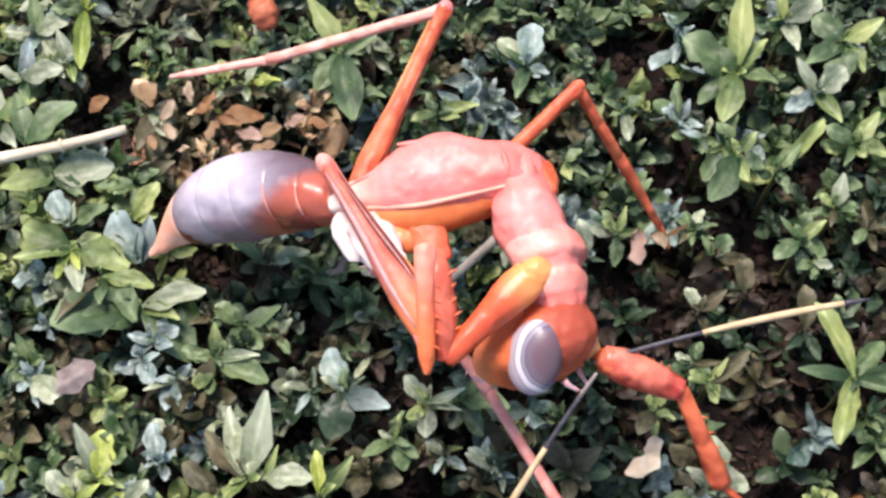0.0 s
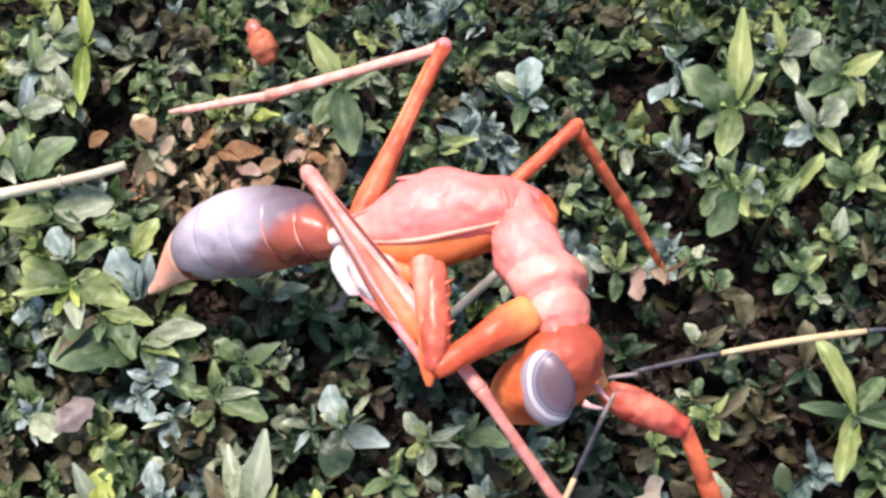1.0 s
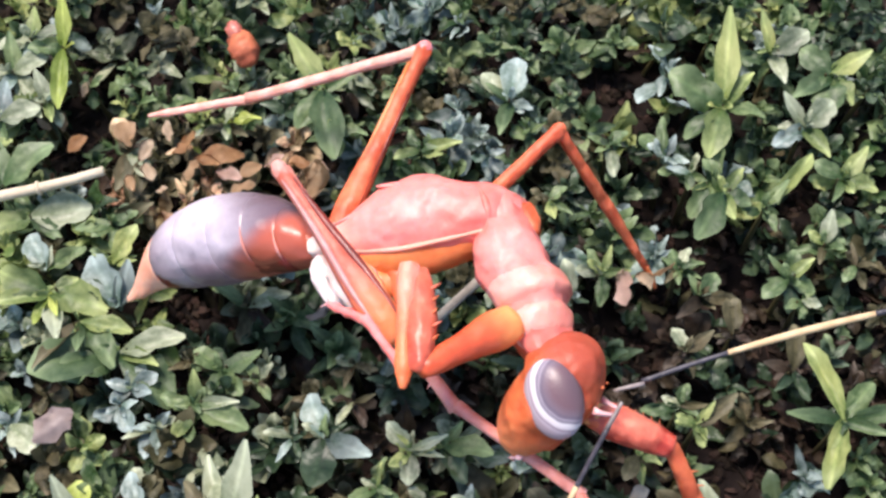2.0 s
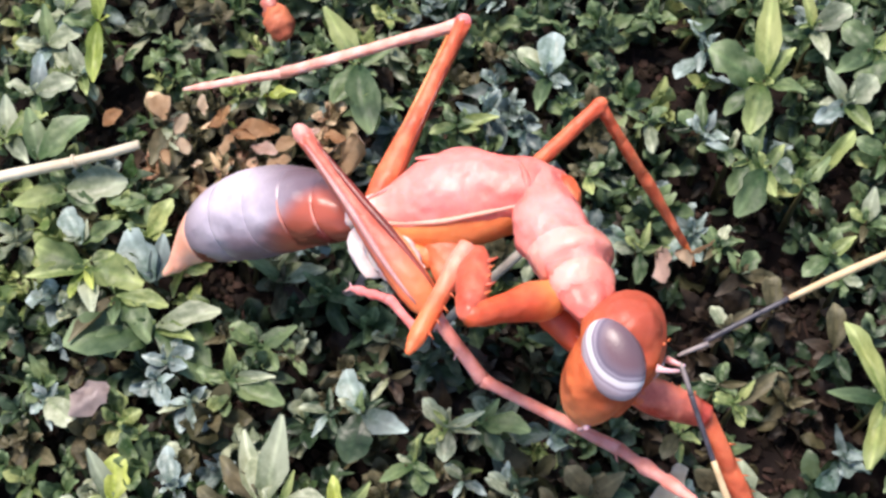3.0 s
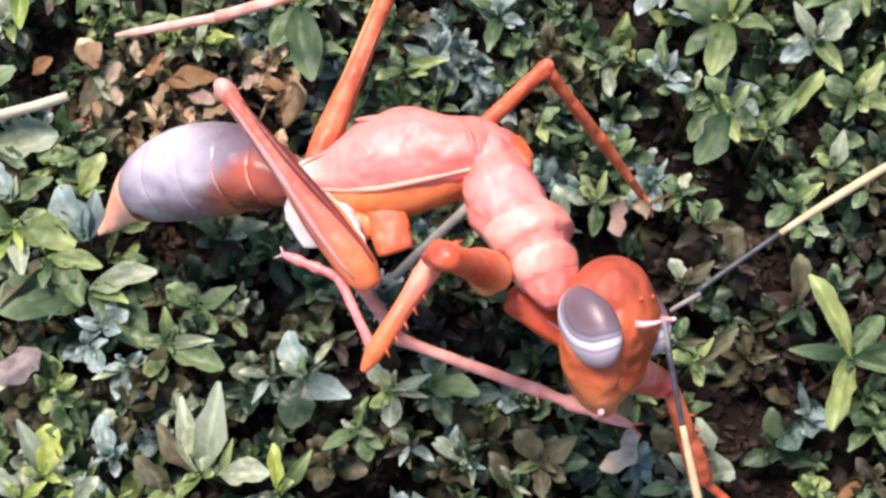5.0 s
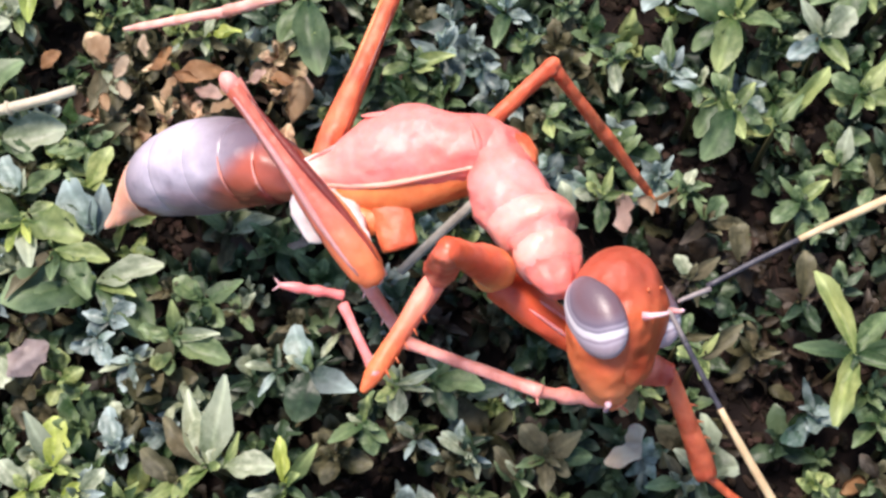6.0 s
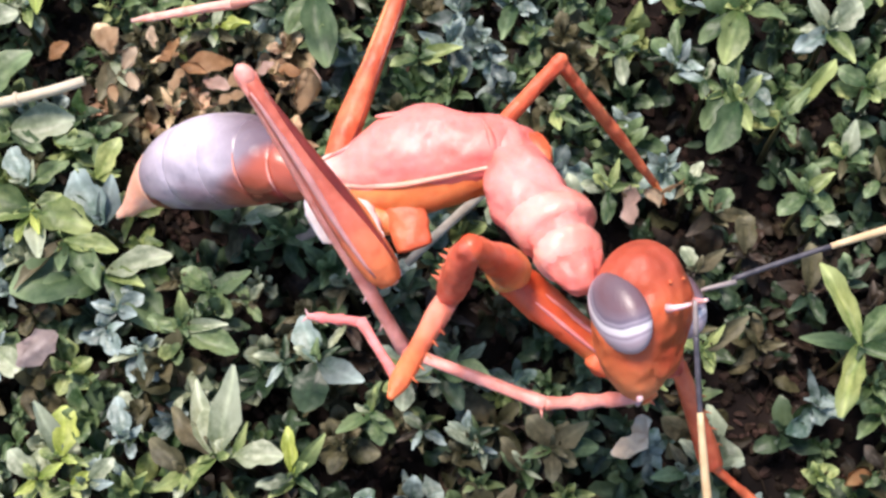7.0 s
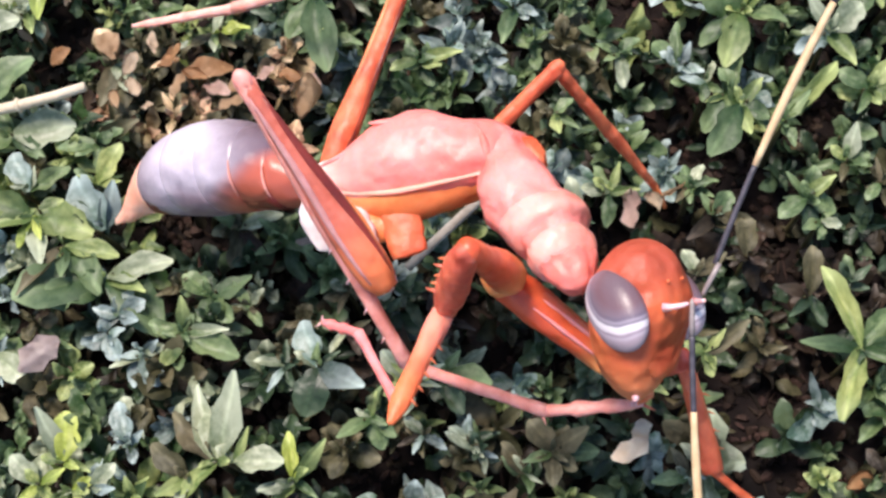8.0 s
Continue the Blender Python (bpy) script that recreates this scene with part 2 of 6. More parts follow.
MAROON = surface("maroon_edge", (0.11, 0.010, 0.008), (0.24, 0.030, 0.018), 900, 0.4, 0.3, 4000, sss=0.1, coat=0.1)
MAUVE = surface("mauve_ridge_and_fold_shade", (0.40, 0.17, 0.16), (0.62, 0.30, 0.29), 900, 0.45, 0.3, 4000, sss=0.2)
RIDGE = surface("pale_salmon_ridge", (0.80, 0.27, 0.19), (0.89, 0.41, 0.32), 700, 0.42, 0.3, 4000, sss=0.3, coat=0.05, lump=0.8)
SCAPE = surface("antenna_base", (0.17, 0.135, 0.13), (0.36, 0.30, 0.285), 2000, 0.4, 0.3, 6000)
GREYP = surface("antenna_grey", (0.025, 0.022, 0.03), (0.085, 0.075, 0.09), 2500, 0.45, 0.2, 8000)
CREAM = surface("antenna_cream", (0.50, 0.34, 0.18), (0.66, 0.48, 0.28), 2500, 0.45, 0.2, 8000)
STRAW = surface("dry_straw", (0.46, 0.37, 0.25), (0.72, 0.63, 0.47), 900, 0.6, 0.5, 5000)
TWIG = surface("grey_twig", (0.22, 0.18, 0.145), (0.52, 0.46, 0.39), 900, 0.7, 0.6, 4000)
BUD = surface("rusty_bud", (0.22, 0.04, 0.02), (0.60, 0.17, 0.07), 900, 0.55, 0.6, 4000, lump=0.8)
PETAL = surface("pale_petal", (0.66, 0.53, 0.40), (0.88, 0.80, 0.68), 900, 0.5, 0.4, 4000, clear=0.2)
RUSTY = surface("rusty_litter", (0.28, 0.12, 0.045), (0.60, 0.36, 0.18), 1100, 0.55, 0.8, 3600, clear=0.15)
CREAMY = surface("creamy_litter", (0.50, 0.36, 0.24), (0.78, 0.64, 0.48), 1100, 0.5, 0.8, 3600, clear=0.15)
BLUSH = surface("pinkish_litter", (0.44, 0.27, 0.21), (0.72, 0.52, 0.44), 1100, 0.5, 0.8, 3600, clear=0.15)
TAN = surface("tan_scrap", (0.40, 0.24, 0.12), (0.62, 0.44, 0.28), 900, 0.6, 0.5, 4000, clear=0.15)
DUSKY = surface("dusky_leaf", (0.36, 0.28, 0.27), (0.58, 0.48, 0.46), 900, 0.4, 0.4, 4000, clear=0.15)


def eye_material():
    """Lilac-grey compound eye with dark and white bands that run round it."""
    m = bpy.data.materials.new("banded_eye")
    m.use_nodes = True
    t = m.node_tree
    b = t.nodes["Principled BSDF"]
    co = t.nodes.new("ShaderNodeTexCoord")
    dist = t.nodes.new("ShaderNodeVectorMath")
    dist.operation = "DISTANCE"
    warp = t.nodes.new("ShaderNodeTexNoise")
    warp.inputs["Scale"].default_value = 1200
    t.links.new(co.outputs["Object"], warp.inputs["Vector"])
    dist.inputs[1].default_value = (0.00025, 0.00066, 0.00024)
    t.links.new(co.outputs["Object"], dist.inputs[0])
    mix = t.nodes.new("ShaderNodeMath")
    mix.operation = "MULTIPLY_ADD"
    t.links.new(warp.outputs["Fac"], mix.inputs[0])
    mix.inputs[1].default_value = 0.0002
    t.links.new(dist.outputs["Value"], mix.inputs[2])
    mr = t.nodes.new("ShaderNodeMapRange")
    mr.inputs["From Min"].default_value, mr.inputs["From Max"].default_value = 0.00020, 0.00155
    t.links.new(mix.outputs[0], mr.inputs["Value"])
    ramp = t.nodes.new("ShaderNodeValToRGB")
    e = ramp.color_ramp.elements
    e[0].position, e[0].color = 0.0, (0.115, 0.070, 0.085, 1)
    e[1].position, e[1].color = 1.0, (0.40, 0.20, 0.17, 1)
    for p, c in ((0.30, (0.145, 0.080, 0.095)), (0.43, (0.17, 0.12, 0.15)), (0.485, (0.13, 0.10, 0.14)), (0.53, (0.32, 0.27, 0.32)), (0.565, (0.17, 0.14, 0.19)),
                 (0.60, (0.70, 0.64, 0.66)), (0.665, (0.66, 0.58, 0.61)), (0.70, (0.30, 0.22, 0.27)), (0.735, (0.50, 0.41, 0.46)), (0.78, (0.43, 0.32, 0.36)), (0.88, (0.50, 0.36, 0.38))):
        q = e.new(p)
        q.color = (*c, 1)
    t.links.new(mr.outputs["Result"], ramp.inputs["Fac"])
    t.links.new(ramp.outputs["Color"], b.inputs["Base Color"])
    socket(b, "Roughness", 0.42)
    socket(b, "Coat Weight", 0.12)
    socket(b, "Coat Roughness", 0.3)
    cells = t.nodes.new("ShaderNodeTexVoronoi")
    cells.inputs["Scale"].default_value = 16000
    t.links.new(co.outputs["Object"], cells.inputs["Vector"])
    bp = t.nodes.new("ShaderNodeBump")
    bp.inputs["Strength"].default_value, bp.inputs["Distance"].default_value = 0.15, 0.00002
    t.links.new(cells.outputs["Distance"], bp.inputs["Height"])
    t.links.new(bp.outputs["Normal"], b.inputs["Normal"])
    return m


EYE = eye_material()


# ---- helpers for shapes ----
def bone(p, q):
    """The pose of a limb that starts at p and points to q: y along it, z turned upwards."""
    y = (Vector(q) - Vector(p)).normalized()
    up = Vector((0, 0, 1)) if abs(y.z) < 0.97 else Vector((0, 1, 0))
    z = (up - y * up.dot(y)).normalized()
    x = y.cross(z)
    m = Matrix((x, y, z)).transposed().to_4x4()
    m.translation = Vector(p) * U
    return m


def basis(p, y, z):
    y, z = Vector(y).normalized(), Vector(z)
    z = (z - y * z.dot(y)).normalized()
    m = Matrix((y.cross(z), y, z)).transposed().to_4x4()
    m.translation = Vector(p) * U
    return m


def thing(name, label, category, at=(0, 0, 0), group=""):
    ob = new(name)
    ob.empty_display_size = 0.001
    ob.location = Vector(at) * U
    return tagged(ob, label, category, group)


def finish(name, bm, material, smooth=True):
    bmesh.ops.recalc_face_normals(bm, faces=bm.faces[:])
    for v in bm.verts:
        v.co *= U
    me = bpy.data.meshes.new(name)
    bm.to_mesh(me)
    bm.free()
    for p in me.polygons:
        p.use_smooth = smooth
    me.materials.append(material)
    return me


def part(name, bm, material, parent, label="", m=None):
    ob = new(name, finish(name, bm, material))
    ob.parent = parent
    if m is not None:
        ob.matrix_basis = m
    if label:
        tagged(ob, label)
    return ob


def profile(prof, s):
    """Half width, half height and offsets at s, eased between the rows of prof: (s, w, h, ox, oz)."""
    rows = [tuple(r) + (0.0,) * (5 - len(r)) for r in prof]
    ss = [r[0] for r in rows]
    i = max(k for k in range(len(rows)) if ss[k] <= s + 1e-9)
    j = min(i + 1, len(rows) - 1)
    k0, k3 = max(i - 1, 0), min(j + 1, len(rows) - 1)
    w = 0 if i == j else (s - ss[i]) / (ss[j] - ss[i])
    res = []
    for c in range(1, 5):
        a, b = rows[i][c], rows[j][c]
        da = 0 if j == k0 else (rows[j][c] - rows[k0][c]) / (ss[j] - ss[k0]) * (ss[j] - ss[i])
        db = 0 if k3 == i else (rows[k3][c] - rows[i][c]) / (ss[k3] - ss[i]) * (ss[j] - ss[i])
        v = (2 * w**3 - 3 * w**2 + 1) * a + (w**3 - 2 * w**2 + w) * da + (-2 * w**3 + 3 * w**2) * b + (w**3 - w**2) * db
        res.append(max(v, 0.01) if c < 3 else v)
    return res


def loft(length, prof, s0=0.0, s1=1.0, rings=14, sides=14, grow=0.0, wob=0.0, power=1.0, bend=0.0, fade=0.0):
    """A closed tube along y with an oval section that follows prof."""
    bm = bmesh.new()
    last = []
    for k in range(rings + 1):
        s = s0 + (s1 - s0) * k / rings
        w, h, ox, oz = profile(prof, s)
        ring = []
        for a in range(sides):
            an = 2 * math.pi * a / sides
            ca, sa = math.cos(an), math.sin(an)
            ca = math.copysign(abs(ca) ** power, ca)
            sa = math.copysign(abs(sa) ** power, sa)
            g = grow + wob * (noise.noise(Vector((ca * 1.6, s * 5, sa * 1.6))) + 0.5 * noise.noise(Vector((ca * 3.7, s * 12 + 4, sa * 3.7)))) - fade * abs(2 * k / rings - 1) ** 4
            ring.append(bm.verts.new((ox + (w + g) * ca + bend * s * s * length, s * length, oz + (h + g) * sa)))
        if last:
            for a in range(sides):
                bm.faces.new((last[a], last[(a + 1) % sides], ring[(a + 1) % sides], ring[a]))
        else:
            cap = bm.verts.new(sum((v.co for v in ring), Vector()) / sides - Vector((0, min(w, h) * 0.35, 0)))
            for a in range(sides):
                bm.faces.new((cap, ring[(a + 1) % sides], ring[a]))
        last = ring
    cap = bm.verts.new(sum((v.co for v in last), Vector()) / sides + Vector((0, min(w, h) * 0.35, 0)))
    for a in range(sides):
        bm.faces.new((cap, last[a], last[(a + 1) % sides]))
    return bm


def blob(rx, ry, rz, m=None, seg=18, wob=0.0):
    bm = bmesh.new()
    bmesh.ops.create_uvsphere(bm, u_segments=seg, v_segments=max(8, seg * 2 // 3), radius=1.0)
    for v in bm.verts:
        k = 1 + wob * noise.noise(v.co * 1.7)
        v.co = Vector((v.co.x * rx, v.co.y * ry, v.co.z * rz)) * k
    if m is not None:
        bm.transform(m)
    return bm


def tube(points, radii, sides=8):
    """A tube through the points, in millimetres."""
    bm = bmesh.new()
    pts = [Vector(p) for p in points]
    last = []
    for i, p in enumerate(pts):
        d = (pts[min(i + 1, len(pts) - 1)] - pts[max(i - 1, 0)]).normalized()
        a = d.cross(Vector((0, 0, 1)) if abs(d.z) < 0.9 else Vector((1, 0, 0))).normalized()
        b = d.cross(a)
        r = radii[i] if not isinstance(radii, float) else radii
        ring = [bm.verts.new(p + (a * math.cos(2 * math.pi * k / sides) + b * math.sin(2 * math.pi * k / sides)) * r) for k in range(sides)]
        if last:
            for k in range(sides):
                bm.faces.new((last[k], last[(k + 1) % sides], ring[(k + 1) % sides], ring[k]))
        else:
            bm.faces.new(ring[::-1])
        last = ring
    bm.faces.new(last)
    return bm


def merge(*bms):
    out = bms[0]
    for b in bms[1:]:
        me = bpy.data.meshes.new("tmp")
        b.to_mesh(me)
        out.from_mesh(me)
        bpy.data.meshes.remove(me)
        b.free()
    return out


def shift(x, y, z, rx=0, ry=0, rz=0):
    return pose(x, y, z, rx, ry, rz)


# ---- ground ----
# bare spots between the shoots: x, y, radius
HOLLOWS = [(-9.7, 8.3, 1.2), (-9.6, 5.1, 1.2), (-10.4, 6.1, 0.8), (-6.7, -0.7, 1.1), (-4.8, -0.9, 0.8), (-7.8, 1.7, 0.6), (-5.2, -4.3, 0.8), (-3.5, -5.5, 0.7), (-8.0, -5.3, 0.6), (2.2, -1.9, 0.9), (2.5, -4.0, 0.8), (0.6, -3.2, 0.8), (6.4, -2.0, 1.0), (6.9, -1.0, 0.7), (8.9, 0.7, 1.0), (6.4, 6.1, 1.3), (11.6, 2.5, 0.9), (-6.5, 6.7, 0.9), (-8.5, 8.3, 0.8), (-4.6, 8.0, 0.6)]
HOLLOWS += [(9.1, 0.3, 0.9), (8.5, -0.4, 0.6), (9.5, -0.1, 0.6), (7.2, 1.7, 0.7), (6.8, 2.1, 0.6), (7.6, 2.4, 0.5), (6.6, -1.1, 0.7), (7.6, -1.2, 0.6), (8.6, -5.7, 1.2), (9.4, -6.7, 1.0), (8.6, -7.2, 1.0), (10.5, -6.8, 1.0), (10.2, -5.0, 0.7), (8.3, -4.5, 0.7), (-0.6, -7.1, 0.8), (2.3, -4.4, 0.8), (4.0, -4.7, 0.7), (-2.8, -1.8, 0.6), (8.0, 0.6, 0.5), (5.4, -0.7, 0.6), (-4.1, -0.4, 0.6), (-1.3, -4.7, 0.4), (-10.0, 4.5, 0.8), (10.0, -1.8, 0.8), (9.4, -0.8, 0.5), (12.3, -0.7, 0.6), (6.9, -0.0, 0.5), (5.8, 7.0, 0.9), (6.8, 5.2, 0.8)]


def relief(x, y):
    return 0.55 * noise.noise(Vector((x * 0.16, y * 0.16, 0.3))) + 0.35 * noise.noise(Vector((x * 0.45, y * 0.45, 2.0)))


def hollow(x, y):
    return max([0.0] + [1 - ((x - a) ** 2 + (y - b) ** 2) / (r * r) for a, b, r in HOLLOWS])


def soil_height(x, y):
    n = Vector((x * 0.7, y * 0.7, 0.5))
    h = -2.3 + relief(x, y) + 0.35 * noise.noise(n) + 0.18 * noise.noise(n * 3.1)
    return h + 0.1 * hollow(x, y)


def ground():
    """One sheet of damp soil, fine under the moss and coarser out to the horizon."""
    near = [i * 0.35 for i in range(64)]
    far = [22.05 * 1.45 ** k for k in range(1, 34)]
    line = sorted([-v for v in near[1:] + far] + near + far)
    n = len(line)
    verts = []
    for y in line:
        for x in line:
            r = max(abs(x), abs(y))
            z = soil_height(x, y) if r < 23 else -2.3 + 0.02 * r * noise.noise(Vector((math.log(r) * 3 + x / r * 4, y / r * 4, 1.0)))
            verts.append((x * U, y * U, z * U))
    faces = [(j * n + i, j * n + i + 1, (j + 1) * n + i + 1, (j + 1) * n + i) for j in range(n - 1) for i in range(n - 1)]
    me = bpy.data.meshes.new("ground")
    me.from_pydata(verts, [], faces)
    for p in me.polygons:
        p.use_smooth = True
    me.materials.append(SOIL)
    tagged(new("ground", me), "dark damp crumbly soil under the moss", "ground", kind="structure")


ground()


# ---- moss ----
def leaf_points(width, cup, curl, rise=0.7, fall=0.45, wavy=0.0, rag=0.0, seed=0.0, rows=7):
    """A cupped leaf of length 1 along y, its midrib sunk and its tip bent. rise and fall shape the outline, rag tears its edge, wavy buckles the blade."""
    pts = []
    peak = max((k / 40) ** rise * (1 - k / 40) ** fall for k in range(1, 40))
    for i in range(rows + 1):
        s = i / rows
        t = min(max(s, 0.02), 0.985)
        w = width * max(t**rise * (1 - t) ** fall / peak, 0.16 if s < 0.5 else 0.05 + 0.4 * rag)
        z = 0.22 * s - curl * s * s
        y = s * (1 - 0.15 * abs(curl) * s)
        for u in (-1, -0.5, 0, 0.5, 1):
            torn = 1 + rag * (1.3 * noise.noise(Vector((u * 1.5, s * 4.5, seed))) + 0.9 * noise.noise(Vector((u * 3.1, s * 11.0, seed + 5))))
            fold = noise.noise(Vector((u * 1.4 + seed, s * 3.2, seed * 2 + 1))) + 0.6 * noise.noise(Vector((u * 2.5, s * 7.0, seed + 9)))
            pts.append((u * w * torn + rag * 0.10 * math.sin(s * 4 + seed) * s, y + rag * 0.12 * noise.noise(Vector((u * 2.0, s * 2.0, seed + 3))) * s,
                        z + cup * w * abs(u) ** 1.5 + wavy * w * (1.1 * fold + 0.5 * math.sin(s * 8 + u * 2) * abs(u))))
    faces = [(i * 5 + k, i * 5 + k + 1, i * 5 + k + 6, i * 5 + k + 5) for i in range(rows) for k in range(4)]
    return pts, faces


SHAPES = [leaf_points(0.25, 0.3, 0.22, 0.7, 0.65, 0.35, 0.20, 1), leaf_points(0.29, 0.22, 0.40, 0.8, 0.6, 0.45, 0.24, 2), leaf_points(0.20, 0.4, 0.12, 0.6, 0.9, 0.35, 0.2, 3),
          leaf_points(0.30, 0.15, 0.45, 0.9, 0.65, 0.6, 0.34, 4), leaf_points(0.26, 0.45, 0.6, 0.7, 0.8, 0.5, 0.3, 5), leaf_points(0.22, 0.25, -0.12, 0.6, 0.9, 0.4, 0.22, 6),
          leaf_points(0.16, 0.35, 0.35, 0.7, 0.9, 0.4, 0.25, 7), leaf_points(0.28, -0.25, 0.55, 0.8, 0.75, 0.7, 0.34, 8), leaf_points(0.31, 0.1, 0.3, 0.9, 0.55, 0.9, 0.45, 9),
          leaf_points(0.23, 0.5, 0.2, 0.5, 0.5, 0.8, 0.4, 10), leaf_points(0.28, 0.0, -0.2, 1.0, 0.75, 0.9, 0.45, 11), leaf_points(0.20, 0.3, 0.5, 0.6, 0.65, 0.8, 0.4, 12)]
EVERY = tuple(range(12))
LEAF_MESH = {}


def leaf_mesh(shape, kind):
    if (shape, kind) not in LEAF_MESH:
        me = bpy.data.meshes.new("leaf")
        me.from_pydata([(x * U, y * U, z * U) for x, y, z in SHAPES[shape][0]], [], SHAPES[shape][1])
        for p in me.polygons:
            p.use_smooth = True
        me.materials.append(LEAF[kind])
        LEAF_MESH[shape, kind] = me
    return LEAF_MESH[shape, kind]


def rosette(rng, size, count, spread=1.0, forms=EVERY):
    """Poses of the leaves of one shoot about its tip: (shape, matrix, length)."""
    turn = rng.random() * 6.28
    for k in range(count):
        f = k / max(1, count - 1)
        an = turn + k * 2.4 + rng.uniform(-0.3, 0.3)
        lift = radians((8 + 58 * f**1.5) * spread + rng.uniform(-20, 20))
        ln = size * (1.0 - 0.5 * f) * rng.uniform(0.7, 1.25)
        m = (Matrix.Translation((0, 0, (-0.75 + 0.85 * f) * size * 0.8)) @ Matrix.Rotation(an, 4, "Z") @ Matrix.Rotation(lift, 4, "X")
             @ Matrix.Rotation(rng.uniform(-0.75, 0.75), 4, "Y") @ Matrix.Diagonal((rng.uniform(0.85, 1.2), 1, 1, 1)))
        yield rng.choice(forms), m, ln


STEM_MESH = []
for bow in (0.0, 0.18, -0.16):
    STEM_MESH.append(finish("stem", tube([(bow * (k / 5) ** 2, 0.5 * bow * k / 5, k / 5) for k in range(6)], [0.11, 0.09, 0.08, 0.07, 0.06, 0.03], 6), STEM))

WORDS = {"bright": "fresh yellow-green leafy moss shoot in the carpet", "mid": "green leafy moss shoot in the carpet", "dark": "dark green glossy moss shoot in the carpet",
         "blue": "blue-green moss shoot with sky sheen painted on its leaves", "olive": "dull olive-grey moss shoot in the carpet", "umber": "dull dark olive-brown moss shoot in the carpet", "brown": "withered brown moss shoot with curled leaves",
         "pale": "green moss shoot paled by painted sky reflection in the carpet", "lime": "lime yellow moss shoot with soft leaves"}


def moss_shoot(rng, x, y, top, size, kind, count=8, spread=1.0, forms=EVERY, aimed=()):
    base = soil_height(x, y) - 0.15
    ob = thing("moss_shoot", WORDS[kind], "moss", (x, y, base), "moss shoots")
    if not aimed:
        ob.rotation_euler = (rng.uniform(-0.22, 0.22), rng.uniform(-0.22, 0.22), 0)
    tall = top - base
    stem = new("stem", STEM_MESH[rng.randrange(3)])
    stem.parent, stem.scale = ob, (1, 1, tall)
    poses = list(rosette(rng, size, count, spread, forms))
    poses = [(shape, m, ln, kind) for shape, m, ln in poses]
    for k, (heading, ln, *rest) in enumerate(aimed):
        wide, tone = (*rest, 1.0, kind)[:2] if len(rest) != 1 else (rest[0], kind)
        m = (Matrix.Translation((0, 0, -0.10 - 0.03 * k)) @ Matrix.Rotation(radians(heading - 90), 4, "Z") @ Matrix.Rotation(radians(rng.uniform(-6, 12)), 4, "X")
             @ Matrix.Rotation(rng.uniform(-0.4, 0.4), 4, "Y") @ Matrix.Diagonal((wide, 1, 1, 1)))
        poses.append(((0, 5, 9, 2, 1)[k % 5], m, 1.12 * ln, tone))
    for shape, m, ln, tone in poses:
        leaf = new("leaf", leaf_mesh(shape, tone))
        leaf.parent = ob
        leaf.matrix_basis = Matrix.Translation((0, 0, tall * U)) @ Matrix.Translation(m.translation * U) @ m.to_3x3().to_4x4() @ Matrix.Scale(ln, 4)


rng = random.Random(7)
TAKEN = []


def spread_shoot(x, y, top, kind, small, *leaves):
    """A shoot with an open rosette: number of small inner leaves, then heading and length of each outer leaf, and its breadth and tone where they differ."""
    moss_shoot(rng, x, y, top, 0.75, kind, small + 2, 1.1, (0, 2, 4, 9, 11), leaves)
    TAKEN.append((x, y, 0.62))
    for heading, ln, *rest in leaves:
        TAKEN.append((x + 0.62 * ln * math.cos(radians(heading)), y + 0.62 * ln * math.sin(radians(heading)), 0.34 * ln))


# left of the abdomen
spread_shoot(-9.65, -0.47, 0.5, "bright", 1, (157, 1.42), (296, 0.79, 0.7, "lime"), (343, 1.57, 1.2), (194, 1.44, 0.9), (242, 0.87, 0.7, "lime"), (34, 0.77), (280, 1.37, 0.8, "pale"))
spread_shoot(-8.71, -1.36, 0.5, "bright", 1, (348, 1.33, 0.7), (272, 0.95, 0.8, "mid"), (309, 1.60, 0.9, "mid"), (235, 1.60, 0.7, "olive"))
spread_shoot(-9.87, 0.24, 0.4, "pale", 1, (119, 1.23, 0.9, "blue"), (73, 0.60, 0.8), (38, 1.12, 0.8, "mid"))
spread_shoot(-10.47, 1.82, 0.5, "bright", 1, (10, 1.56, 1.1, "pale"), (200, 1.27, 1.2), (326, 1.03, 0.9, "mid"), (117, 0.96, 1, "mid"))
spread_shoot(-11.35, 2.77, 0.6, "mid", 0, (37, 1.68), (105, 1.35))
spread_shoot(-8.24, 1.65, 0.3, "mid", 2, (23, 0.82, 1.2), (196, 0.87, 1.2), (287, 0.82), (23, 1.24, 0.9, "olive"))
spread_shoot(-8.01, 0.35, 0.5, "bright", 1, (58, 1.13, 0.85), (351, 0.66, 0.7), (150, 0.72, 0.8, "mid"))
spread_shoot(-7.79, -0.86, 0.3, "blue", 0, (119, 1.54, 1.2), (82, 1.13, 1.1), (146, 1.15, 0.8, "dark"))
spread_shoot(-7.57, -2.22, 0.4, "bright", 0, (11, 1.64, 0.75, "pale"), (132, 0.43, 0.7, "blue"), (205, 1.59, 1.2, "mid"), (335, 1.16, 0.9, "bright"), (318, 1.90, 0.9, "mid"), (191, 2.26, 1, "mid"))
spread_shoot(-11.57, 6.54, 0.6, "pale", 2, (20, 1.05), (100, 1.10, 0.9, "mid"), (170, 0.95), (250, 0.90, 1.1, "blue"), (310, 1.00))
spread_shoot(-10.50, 5.60, 0.5, "pale", 2, (35, 0.85, 1, "blue"), (110, 0.90), (200, 0.95, 1.1), (290, 0.75, 1, "bright"))
